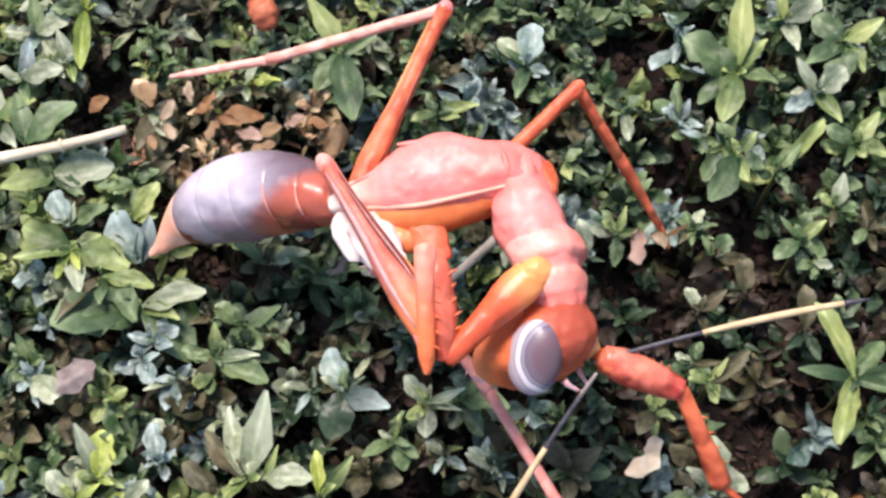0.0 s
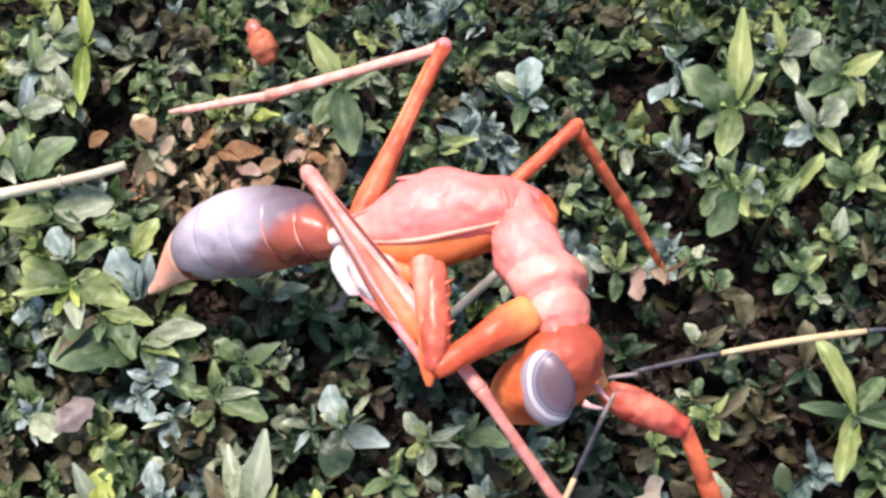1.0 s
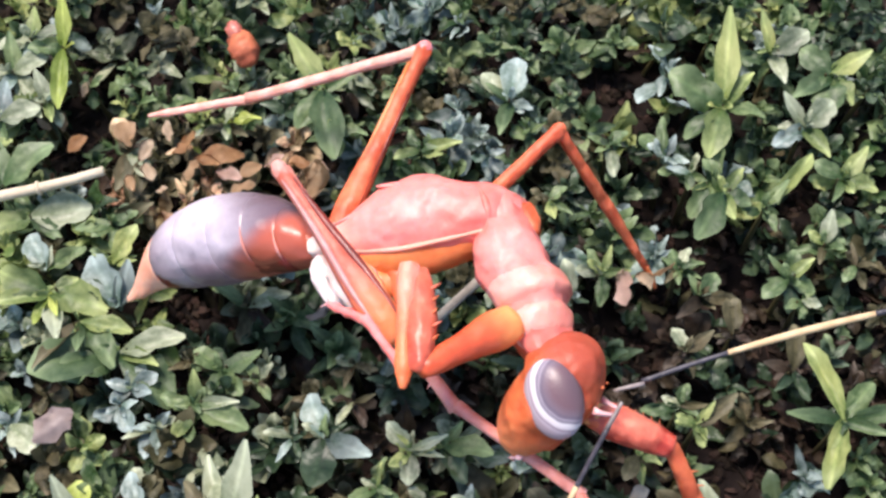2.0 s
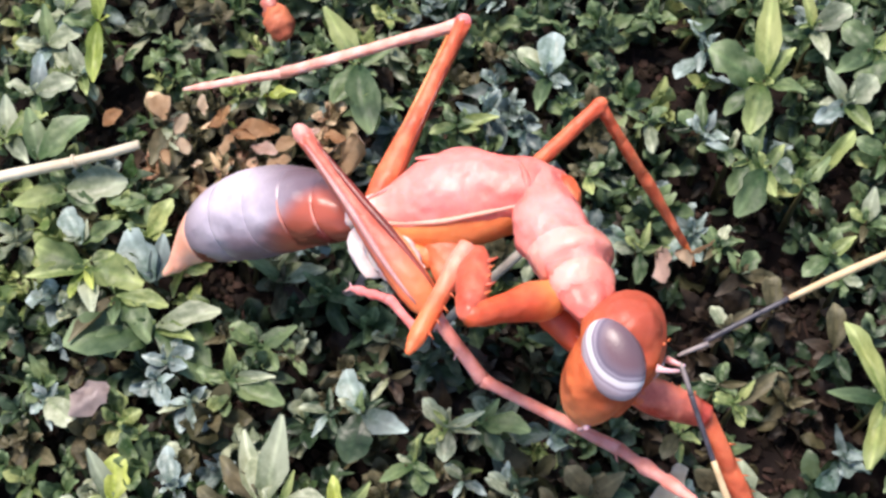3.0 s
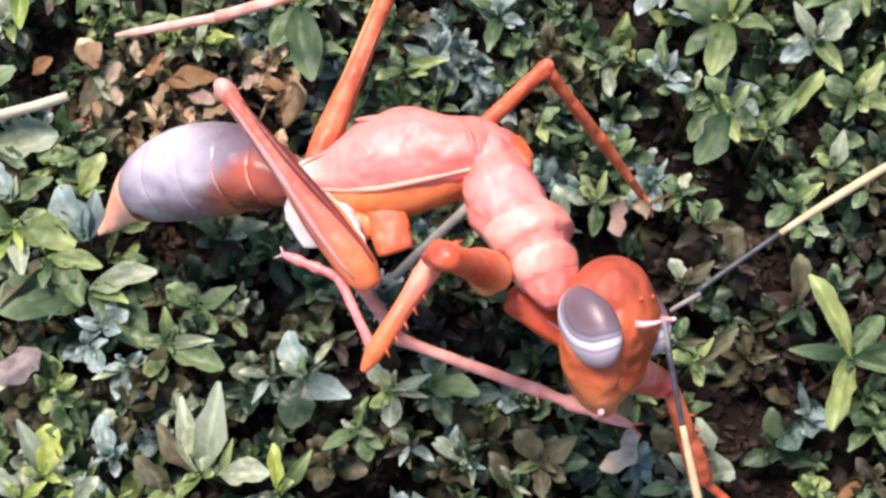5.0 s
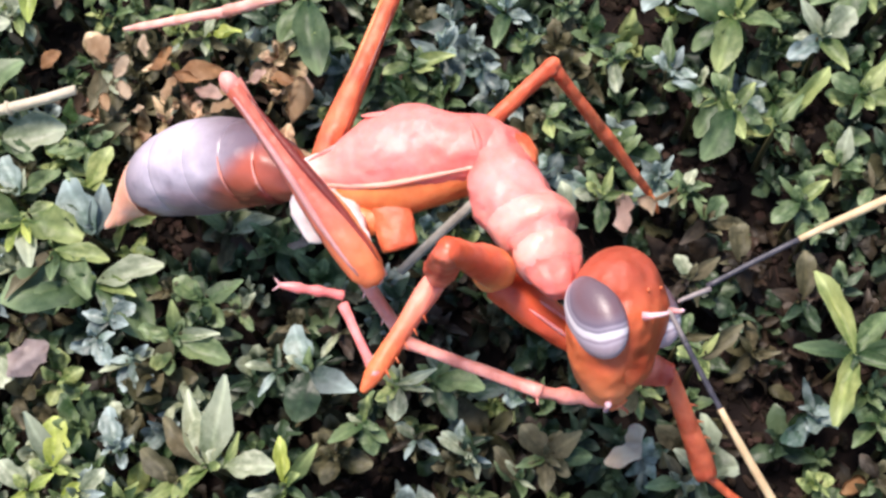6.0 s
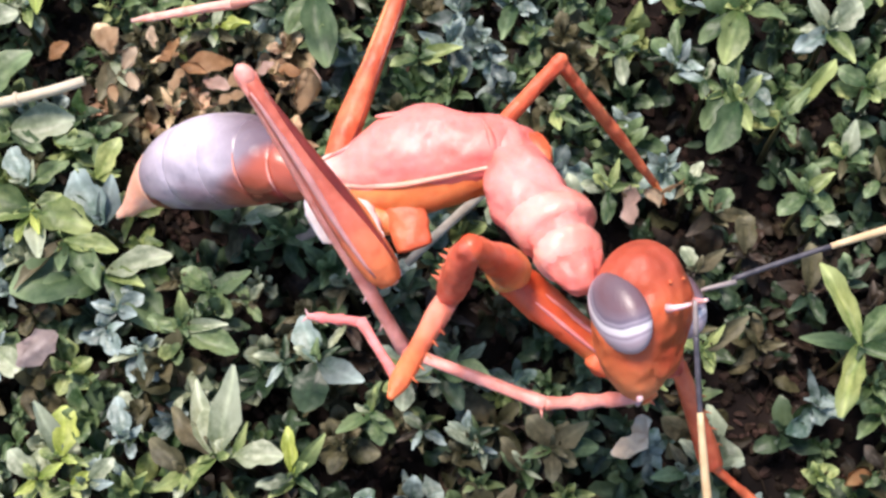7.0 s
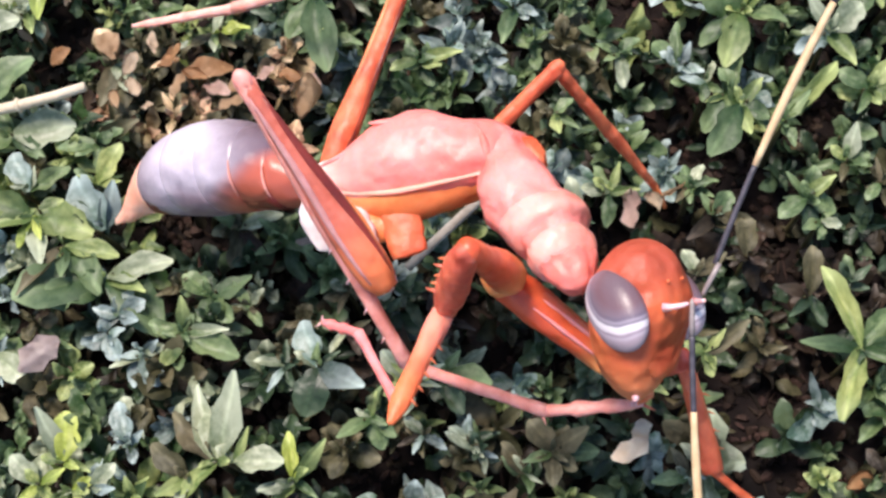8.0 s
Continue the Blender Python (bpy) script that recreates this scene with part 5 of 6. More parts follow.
part("groove", tube([(-0.17 - 0.07 * k / 10, 5.19 * (0.25 + 0.72 * k / 10), 0.10) for k in range(11)], [0.02 + 0.05 * k / 10 for k in range(11)]), MAROON, far_hind_femur, "dark red edge along the thigh")
part("tibia", loft((Vector((-4.347, 4.713, 1.590)) - Vector((0.719, 4.045, 4.712))).length, [(0, 0.18, 0.17), (0.1, 0.15, 0.14), (0.6, 0.15, 0.14), (0.95, 0.14, 0.13), (1, 0.18, 0.16)], wob=0.04), ROSY, mantis, "long pale pink hind shank", bone((0.719, 4.045, 4.712), (-4.347, 4.713, 1.590)))
part("tarsus", loft((Vector((-7.418, 4.929, 0.500)) - Vector((-4.347, 4.713, 1.590))).length, [(0, 0.14, 0.13), (0.4, 0.12, 0.11), (0.45, 0.14, 0.12), (0.7, 0.10, 0.09), (0.75, 0.12, 0.1), (1, 0.05, 0.05)], wob=0.02), ROSY, mantis, "pale pink hind foot on the moss", bone((-4.347, 4.713, 1.590), (-7.418, 4.929, 0.500)))

# far middle leg
far_mid_femur = segment("femur", 2.07 + 0.3, [(0, 0.2, 0.18), (0.1, 0.17, 0.16), (0.6, 0.18, 0.17), (1, 0.17, 0.17)], LIMB, "orange middle thigh")
part("knee", blob(0.175, 0.21, 0.17), LIMB, far_mid_femur)
far_mid_tibia = part("tibia", loft((Vector((6.350, -0.393, 0.893)) - Vector((3.922, 1.248, 5.298))).length, [(0, 0.17, 0.16), (0.1, 0.15, 0.14), (0.45, 0.15, 0.14), (0.5, 0.16, 0.15), (1, 0.11, 0.1)], wob=0.03), LIMB, mantis, "orange middle shank", bone((3.922, 1.248, 5.298), (6.350, -0.393, 0.893)))
part("tarsus", loft(0.75, [(0, 0.10, 0.1), (0.4, 0.09, 0.08), (0.45, 0.12, 0.1), (1, 0.05, 0.05)], wob=0.02, sides=10), AMBER, mantis, "amber middle foot on a dry scrap", bone((6.350, -0.393, 0.893), (Vector((6.350, -0.393, 0.893)) + Vector((0.25, -0.3, -0.5)))))


def antenna(grey, bow):
    """A thin feeler in three lengths of colour, y along it; bow arches its middle."""
    base = part("antenna", tube([(0, -0.12, 0), (0, 0.0, 0.01), (0, 0.25, 0.02), (0, 0.55, 0.02)], [0.03, 0.046, 0.052, 0.054]), SCAPE, mantis, "long thin feeler, grey at the base and cream beyond")
    curve = lambda y: (-0.010 * y * y - bow * y * (6.3 - y), y, 0.0)
    part("grey_length", tube([curve(0.5 + grey * k / 10) for k in range(11)], [0.058 - 0.004 * k / 10 for k in range(11)]), GREYP, base, "dark grey length")
    part("cream_length", tube([curve(0.45 + grey + (5.3 - grey) * k / 12) for k in range(13)], [0.062 + 0.026 * math.sin(k * 0.25) for k in range(13)]), CREAM, base, "cream length")
    part("grey_tip", tube([curve(5.7 + 0.6 * k / 4) for k in range(5)], [0.07, 0.066, 0.056, 0.044, 0.02]), GREYP, base, "dark tip")
    return base


far_antenna = antenna(2.0, 0.022)
near_antenna = antenna(1.5, 0.0)


# ---- movement ----
def motions():
    walk(abdomen, [
        (0.0, bone((-1.766, -1.453, 4.600), (-7.100, -0.950, 1.100))),
        (0.5, bone((-1.735, -1.375, 4.600), (-7.100, -0.950, 1.100))),
        (1.0, bone((-1.754, -1.298, 4.600), (-7.100, -0.950, 1.100))),
        (2.5, bone((-1.729, -1.329, 4.600), (-7.100, -0.950, 1.100))),
        (3.0, bone((-1.751, -1.236, 4.600), (-7.100, -0.950, 1.100))),
        (3.5, bone((-1.659, -1.233, 4.600), (-7.100, -0.950, 1.100))),
        (4.0, bone((-1.558, -1.152, 4.600), (-7.100, -0.950, 1.100))),
        (4.5, bone((-1.533, -1.311, 4.600), (-7.100, -0.950, 1.100))),
        (5.0, bone((-1.586, -1.384, 4.600), (-7.100, -0.950, 1.100))),
        (6.5, bone((-1.621, -1.462, 4.600), (-7.100, -0.950, 1.100))),
        (7.0, bone((-1.502, -1.625, 4.600), (-7.100, -0.950, 1.100))),
        (7.5, bone((-1.549, -1.656, 4.600), (-7.100, -0.950, 1.100))),
        (8.0, bone((-1.590, -1.672, 4.600), (-7.100, -0.950, 1.100))),
    ])
    walk(thorax, [
        (0.0, bone((-1.766, -1.453, 4.600), (2.527, -1.006, 5.300))),
        (0.5, bone((-1.735, -1.375, 4.600), (2.564, -0.977, 5.300))),
        (1.0, bone((-1.754, -1.298, 4.600), (2.544, -0.894, 5.300))),
        (2.5, bone((-1.729, -1.329, 4.600), (2.567, -0.915, 5.300))),
        (3.0, bone((-1.751, -1.236, 4.600), (2.551, -0.885, 5.300))),
        (3.5, bone((-1.659, -1.233, 4.600), (2.636, -0.808, 5.300))),
        (4.0, bone((-1.558, -1.152, 4.600), (2.749, -0.862, 5.300))),
        (4.5, bone((-1.533, -1.311, 4.600), (2.755, -0.816, 5.300))),
        (5.0, bone((-1.586, -1.384, 4.600), (2.719, -1.062, 5.300))),
        (6.5, bone((-1.621, -1.462, 4.600), (2.685, -1.170, 5.300))),
        (7.0, bone((-1.502, -1.625, 4.600), (2.803, -1.308, 5.300))),
        (7.5, bone((-1.549, -1.656, 4.600), (2.753, -1.312, 5.300))),
        (8.0, bone((-1.590, -1.672, 4.600), (2.711, -1.306, 5.300))),
    ])
    walk(prothorax, [
        (0.0, bone((2.527, -1.006, 5.300), (3.297, -4.479, 5.220))),
        (0.5, bone((2.564, -0.977, 5.300), (3.272, -4.457, 5.529))),
        (1.0, bone((2.544, -0.894, 5.300), (3.356, -4.324, 5.790))),
        (2.5, bone((2.567, -0.915, 5.300), (3.397, -4.362, 5.615))),
        (3.0, bone((2.551, -0.885, 5.300), (3.358, -4.191, 6.342))),
        (3.5, bone((2.636, -0.808, 5.300), (3.446, -4.171, 6.137))),
        (4.0, bone((2.749, -0.862, 5.300), (3.676, -4.060, 6.558))),
        (4.5, bone((2.755, -0.816, 5.300), (3.703, -4.056, 6.429))),
        (5.0, bone((2.719, -1.062, 5.300), (3.868, -4.399, 5.758))),
        (6.5, bone((2.685, -1.170, 5.300), (3.798, -4.408, 6.272))),
        (7.0, bone((2.803, -1.308, 5.300), (4.073, -4.508, 6.200))),
        (7.5, bone((2.753, -1.312, 5.300), (4.030, -4.486, 6.281))),
        (8.0, bone((2.711, -1.306, 5.300), (3.998, -4.443, 6.382))),
    ])
    walk(head, [
        (0.0, basis((2.894, -5.019, 4.589), (0.220, -0.816, -0.534), (0.885, -0.062, 0.461))),
        (0.5, basis((3.055, -5.108, 5.021), (0.204, -0.887, -0.415), (0.881, -0.019, 0.472))),
        (1.0, basis((3.124, -4.908, 5.132), (0.472, -0.741, -0.478), (0.802, 0.136, 0.581))),
        (2.5, basis((3.806, -5.199, 5.561), (0.648, -0.742, -0.173), (0.698, 0.487, 0.524))),
        (3.0, basis((3.937, -5.090, 6.093), (0.673, -0.728, -0.134), (0.643, 0.485, 0.593))),
        (3.5, basis((4.172, -4.961, 5.926), (0.672, -0.738, -0.051), (0.571, 0.473, 0.671))),
        (4.0, basis((4.407, -4.910, 6.457), (0.767, -0.642, 0.023), (0.513, 0.634, 0.580))),
        (4.5, basis((4.573, -4.812, 6.207), (0.747, -0.665, 0.025), (0.455, 0.538, 0.709))),
        (5.0, basis((4.938, -5.137, 5.911), (0.681, -0.635, 0.365), (0.327, 0.709, 0.625))),
        (6.5, basis((4.948, -5.218, 6.502), (0.657, -0.638, 0.402), (0.303, 0.711, 0.634))),
        (7.0, basis((5.262, -5.266, 6.432), (0.665, -0.607, 0.436), (0.232, 0.722, 0.652))),
        (7.5, basis((5.228, -5.214, 6.495), (0.676, -0.596, 0.433), (0.251, 0.739, 0.625))),
        (8.0, basis((5.265, -5.171, 6.532), (0.639, -0.626, 0.448), (0.256, 0.722, 0.643))),
    ])
    walk(hind_femur, [
        (0.0, bone((0.485, -5.273, 5.600), (-2.062, -0.918, 5.658))),
        (0.5, bone((0.544, -5.063, 5.600), (-2.018, -0.744, 6.087))),
        (1.0, bone((0.240, -4.296, 5.600), (-2.449, -0.030, 5.452))),
        (2.5, bone((0.118, -4.020, 5.600), (-2.663, 0.177, 5.911))),
        (3.0, bone((0.057, -3.954, 5.600), (-2.872, 0.096, 6.289))),
        (3.5, bone((0.196, -3.919, 5.600), (-2.865, -0.010, 6.496))),
        (4.0, bone((0.211, -3.895, 5.600), (-2.829, 0.040, 6.447))),
        (4.5, bone((0.366, -3.967, 5.600), (-2.655, -0.243, 7.167))),
        (5.0, bone((0.204, -4.114, 5.600), (-2.732, -0.207, 6.852))),
        (6.5, bone((0.150, -4.204, 5.600), (-2.657, -0.477, 7.520))),
        (7.0, bone((0.285, -4.357, 5.600), (-2.376, -0.867, 8.087))),
        (7.5, bone((0.255, -4.377, 5.600), (-2.403, -0.895, 8.101))),
        (8.0, bone((0.228, -4.384, 5.600), (-2.352, -0.844, 8.103))),
    ])
    walk(hind_tibia, [
        (0.0, bone((-2.062, -0.918, 5.658), (1.664, -5.323, 1.994))),
        (0.5, bone((-2.018, -0.744, 6.087), (1.493, -4.976, 2.028))),
        (1.0, bone((-2.449, -0.030, 5.452), (1.484, -5.601, 5.912))),
        (2.5, bone((-2.663, 0.177, 5.911), (1.223, -5.160, 4.140))),
        (3.0, bone((-2.872, 0.096, 6.289), (1.086, -5.195, 4.540))),
        (3.5, bone((-2.865, -0.010, 6.496), (1.107, -5.030, 4.100))),
        (4.0, bone((-2.829, 0.040, 6.447), (0.891, -4.719, 3.249))),
        (4.5, bone((-2.655, -0.243, 7.167), (0.865, -4.718, 3.385))),
        (5.0, bone((-2.732, -0.207, 6.852), (0.450, -4.369, 2.462))),
        (6.5, bone((-2.657, -0.477, 7.520), (0.574, -5.149, 3.718))),
        (7.0, bone((-2.376, -0.867, 8.087), (0.376, -5.296, 3.668))),
        (7.5, bone((-2.403, -0.895, 8.101), (0.309, -5.340, 3.674))),
        (8.0, bone((-2.352, -0.844, 8.103), (0.497, -5.605, 4.111))),
    ])
    walk(hind_metatarsus, [
        (0.0, bone((1.664, -5.323, 1.994), (3.417, -8.207, 1.494))),
        (0.5, bone((1.493, -4.976, 2.028), (3.096, -7.936, 1.474))),
        (1.0, bone((1.484, -5.601, 5.912), (3.288, -7.771, 3.995))),
        (2.5, bone((1.223, -5.160, 4.140), (4.172, -6.821, 3.715))),
        (3.0, bone((1.086, -5.195, 4.540), (4.067, -6.501, 3.517))),
        (3.5, bone((1.107, -5.030, 4.100), (4.151, -6.212, 3.112))),
        (4.0, bone((0.891, -4.719, 3.249), (3.982, -6.080, 3.731))),
        (4.5, bone((0.865, -4.718, 3.385), (3.900, -6.083, 4.135))),
        (5.0, bone((0.450, -4.369, 2.462), (3.614, -5.628, 2.261))),
        (6.5, bone((0.574, -5.149, 3.718), (3.305, -6.587, 5.171))),
        (7.0, bone((0.376, -5.296, 3.668), (3.368, -6.707, 4.500))),
        (7.5, bone((0.309, -5.340, 3.674), (3.312, -6.702, 4.548))),
        (8.0, bone((0.497, -5.605, 4.111), (3.427, -6.345, 2.528))),
    ])
    walk(hind_tarsus, [
        (0.0, bone((3.417, -8.207, 1.494), (4.708, -9.930, 1.372))),
        (0.5, bone((3.096, -7.936, 1.474), (4.358, -9.678, 1.326))),
        (1.0, bone((3.288, -7.771, 3.995), (4.437, -9.352, 4.906))),
        (2.5, bone((4.172, -6.821, 3.715), (5.629, -8.311, 4.270))),
        (3.0, bone((4.067, -6.501, 3.517), (5.593, -7.857, 4.209))),
        (3.5, bone((4.151, -6.212, 3.112), (5.769, -7.300, 4.033))),
        (4.0, bone((3.982, -6.080, 3.731), (5.643, -7.002, 4.750))),
        (4.5, bone((3.900, -6.083, 4.135), (5.749, -6.862, 3.344))),
        (5.0, bone((3.614, -5.628, 2.261), (5.604, -6.458, 2.306))),
        (6.5, bone((3.305, -6.587, 5.171), (4.883, -6.347, 3.722))),
        (7.0, bone((3.368, -6.707, 4.500), (5.448, -6.508, 3.966))),
        (7.5, bone((3.312, -6.702, 4.548), (5.425, -6.537, 4.150))),
        (8.0, bone((3.427, -6.345, 2.528), (5.569, -6.273, 2.758))),
    ])
    walk(hind_coxa, [
        (0.0, bone((-1.187, -2.105, 4.900), (0.485, -5.273, 5.600))),
        (0.5, bone((-1.163, -2.034, 4.900), (0.544, -5.063, 5.600))),
        (1.0, bone((-1.181, -1.956, 4.900), (0.240, -4.296, 5.600))),
        (2.5, bone((-1.155, -1.985, 4.900), (0.118, -4.020, 5.600))),
        (3.0, bone((-1.187, -1.901, 4.900), (0.057, -3.954, 5.600))),
        (3.5, bone((-1.083, -1.888, 4.900), (0.196, -3.919, 5.600))),
        (4.0, bone((-1.003, -1.825, 4.900), (0.211, -3.895, 5.600))),
        (4.5, bone((-0.946, -1.957, 4.900), (0.366, -3.967, 5.600))),
        (5.0, bone((-1.026, -2.053, 4.900), (0.204, -4.114, 5.600))),
        (6.5, bone((-1.066, -2.135, 4.900), (0.150, -4.204, 5.600))),
        (7.0, bone((-0.943, -2.295, 4.900), (0.285, -4.357, 5.600))),
        (7.5, bone((-0.986, -2.322, 4.900), (0.255, -4.377, 5.600))),
        (8.0, bone((-1.023, -2.335, 4.900), (0.228, -4.384, 5.600))),
    ])
    walk(fore_coxa, [
        (0.0, bone((2.586, -3.988, 6.000), (0.716, -5.695, 5.468))),
        (0.5, bone((2.588, -3.960, 6.000), (0.608, -5.547, 5.496))),
        (1.0, bone((2.572, -3.876, 6.000), (0.547, -5.378, 6.579))),
        (2.5, bone((2.602, -3.897, 6.000), (0.831, -5.198, 7.365))),
        (3.0, bone((2.543, -3.868, 6.000), (0.882, -4.888, 7.700))),
        (3.5, bone((2.679, -3.790, 6.000), (0.873, -4.737, 7.591))),
        (4.0, bone((2.698, -3.844, 6.000), (1.392, -4.447, 8.150))),
        (4.5, bone((2.847, -3.797, 6.000), (1.852, -4.586, 8.254))),
        (5.0, bone((2.690, -4.045, 6.000), (1.859, -4.551, 8.397))),
        (6.5, bone((2.636, -4.152, 6.000), (1.731, -4.528, 8.394))),
        (7.0, bone((2.771, -4.290, 6.000), (1.976, -4.619, 8.439))),
        (7.5, bone((2.740, -4.295, 6.000), (2.011, -4.610, 8.462))),
        (8.0, bone((2.713, -4.289, 6.000), (1.987, -4.561, 8.468))),
    ])
    walk(fore_femur, [
        (0.0, bone((0.716, -5.695, 5.468), (0.498, -3.579, 6.491))),
        (0.5, bone((0.608, -5.547, 5.496), (0.531, -3.417, 6.510))),
        (1.0, bone((0.547, -5.378, 6.579), (0.506, -3.036, 6.863))),
        (2.5, bone((0.831, -5.198, 7.365), (0.814, -2.937, 6.689))),
        (3.0, bone((0.882, -4.888, 7.700), (1.043, -2.921, 6.406))),
        (3.5, bone((0.873, -4.737, 7.591), (1.272, -3.084, 5.955))),
        (4.0, bone((1.392, -4.447, 8.150), (1.307, -3.263, 6.111))),
        (4.5, bone((1.852, -4.586, 8.254), (1.583, -3.273, 6.312))),
        (5.0, bone((1.859, -4.551, 8.397), (1.583, -3.705, 6.211))),
        (6.5, bone((1.731, -4.528, 8.394), (1.388, -4.516, 6.060))),
        (7.0, bone((1.976, -4.619, 8.439), (1.437, -4.929, 6.163))),
        (7.5, bone((2.011, -4.610, 8.462), (1.399, -4.983, 6.213))),
        (8.0, bone((1.987, -4.561, 8.468), (1.425, -5.062, 6.232))),
    ])
    walk(fore_tibia, [
        (0.0, bone((0.298, -3.549, 6.691), (0.312, -6.183, 5.629))),
        (0.5, bone((0.331, -3.387, 6.710), (0.421, -6.019, 5.630))),
        (1.0, bone((0.306, -3.006, 7.063), (0.420, -5.739, 6.372))),
        (2.5, bone((0.614, -2.907, 6.889), (0.089, -5.558, 7.094))),
        (3.0, bone((0.843, -2.891, 6.606), (-0.350, -5.259, 6.802))),
        (3.5, bone((1.272, -3.084, 5.955), (-0.571, -5.083, 5.548))),
        (4.0, bone((1.307, -3.263, 6.111), (-0.112, -5.608, 6.316))),
        (4.5, bone((1.583, -3.273, 6.312), (0.394, -5.522, 7.353))),
        (5.0, bone((1.583, -3.705, 6.211), (0.055, -5.957, 5.824))),
        (6.5, bone((1.388, -4.516, 6.060), (0.009, -6.842, 6.553))),
        (7.0, bone((1.437, -4.929, 6.163), (0.459, -7.176, 7.408))),
        (7.5, bone((1.399, -4.983, 6.213), (0.339, -7.388, 7.018))),
        (8.0, bone((1.425, -5.062, 6.232), (0.482, -7.474, 7.154))),
    ])
    walk(fore_tarsus, [
        (0.0, bone((0.340, -5.792, 5.758), (-0.412, -3.916, 5.266))),
        (0.5, bone((0.438, -5.629, 5.762), (-0.351, -3.770, 5.260))),
        (1.0, bone((0.433, -5.334, 6.446), (-0.495, -3.714, 5.527))),
        (2.5, bone((0.198, -5.165, 7.033), (-0.676, -3.662, 5.890))),
        (3.0, bone((-0.141, -4.908, 6.742), (-0.910, -3.566, 5.351))),
        (3.5, bone((-0.294, -4.783, 5.609), (-0.830, -3.119, 4.480))),
        (4.0, bone((0.101, -5.256, 6.285), (-0.430, -3.415, 5.476))),
        (4.5, bone((0.573, -5.184, 7.197), (-0.247, -3.744, 5.940))),
        (5.0, bone((0.284, -5.619, 5.882), (-0.525, -3.800, 5.280))),
        (6.5, bone((0.216, -6.493, 6.479), (-0.558, -4.871, 5.430))),
        (7.0, bone((0.606, -6.839, 7.221), (-0.255, -5.332, 6.073))),
        (7.5, bone((0.498, -7.027, 6.897), (-0.265, -5.375, 5.889))),
        (8.0, bone((0.624, -7.112, 7.015), (-0.266, -5.454, 6.127))),
    ])
    walk(fore_foot, [
        (0.0, bone((-0.412, -3.916, 5.266), (-1.126, -3.035, 4.568))),
        (0.5, bone((-0.351, -3.770, 5.260), (-1.124, -2.908, 4.603))),
        (1.0, bone((-0.495, -3.714, 5.527), (-1.211, -2.843, 4.819))),
        (2.5, bone((-0.676, -3.662, 5.890), (-1.632, -3.077, 5.171))),
        (3.0, bone((-0.910, -3.566, 5.351), (-1.883, -2.992, 4.645))),
        (3.5, bone((-0.830, -3.119, 4.480), (-1.502, -3.263, 5.620))),
        (4.0, bone((-0.430, -3.415, 5.476), (-1.543, -2.789, 5.097))),
        (4.5, bone((-0.247, -3.744, 5.940), (-1.251, -3.222, 5.238))),
        (5.0, bone((-0.525, -3.800, 5.280), (-1.733, -3.242, 5.223))),
        (6.5, bone((-0.558, -4.871, 5.430), (-1.859, -4.809, 5.706))),
        (7.0, bone((-0.255, -5.332, 6.073), (-1.429, -5.030, 5.522))),
        (7.5, bone((-0.265, -5.375, 5.889), (-1.306, -4.914, 5.197))),
        (8.0, bone((-0.266, -5.454, 6.127), (-1.152, -4.957, 5.267))),
    ])
    walk(far_fore_coxa, [
        (0.0, bone((3.967, -5.143, 4.200), (2.850, -2.400, 5.000))),
        (0.5, bone((4.092, -5.067, 4.200), (2.850, -2.400, 5.000))),
        (1.0, bone((4.179, -5.062, 4.200), (2.850, -2.400, 5.000))),
        (2.5, bone((4.639, -5.570, 4.200), (2.681, -3.906, 5.200))),
        (3.0, bone((4.749, -5.485, 4.200), (2.621, -3.877, 5.200))),
        (3.5, bone((4.797, -5.598, 4.200), (2.758, -3.798, 5.200))),
        (4.0, bone((5.083, -5.613, 4.200), (2.776, -3.855, 5.200))),
        (4.5, bone((5.237, -5.576, 4.200), (2.926, -3.804, 5.200))),
        (5.0, bone((5.491, -5.732, 4.200), (2.769, -4.054, 5.200))),
        (6.5, bone((4.768, -5.610, 4.200), (2.714, -4.163, 5.200))),
        (7.0, bone((4.822, -5.767, 4.200), (2.849, -4.300, 5.200))),
        (7.5, bone((4.821, -5.755, 4.200), (2.819, -4.304, 5.200))),
        (8.0, bone((4.844, -5.723, 4.200), (2.791, -4.298, 5.200))),
    ])
    walk(far_fore_femur, [
        (0.0, bone((6.028, -5.867, 3.660), (3.967, -5.143, 4.200))),
        (0.5, bone((6.092, -5.905, 3.728), (4.092, -5.067, 4.200))),
        (1.0, bone((6.123, -5.838, 3.684), (4.179, -5.062, 4.200))),
        (2.5, bone((6.100, -6.157, 3.926), (4.639, -5.570, 4.200))),
        (3.0, bone((6.047, -5.770, 3.576), (4.749, -5.485, 4.200))),
        (3.5, bone((6.145, -6.044, 3.867), (4.797, -5.598, 4.200))),
        (4.0, bone((6.319, -6.162, 4.019), (5.083, -5.613, 4.200))),
        (4.5, bone((6.323, -5.569, 3.500), (5.237, -5.576, 4.200))),
        (5.0, bone((6.269, -5.972, 3.865), (5.491, -5.732, 4.200))),
        (6.5, bone((6.193, -5.651, 3.531), (4.768, -5.610, 4.200))),
        (7.0, bone((6.247, -5.711, 3.622), (4.822, -5.767, 4.200))),
        (7.5, bone((6.311, -5.626, 3.560), (4.821, -5.755, 4.200))),
        (8.0, bone((6.428, -5.428, 3.366), (4.844, -5.723, 4.200))),
    ])
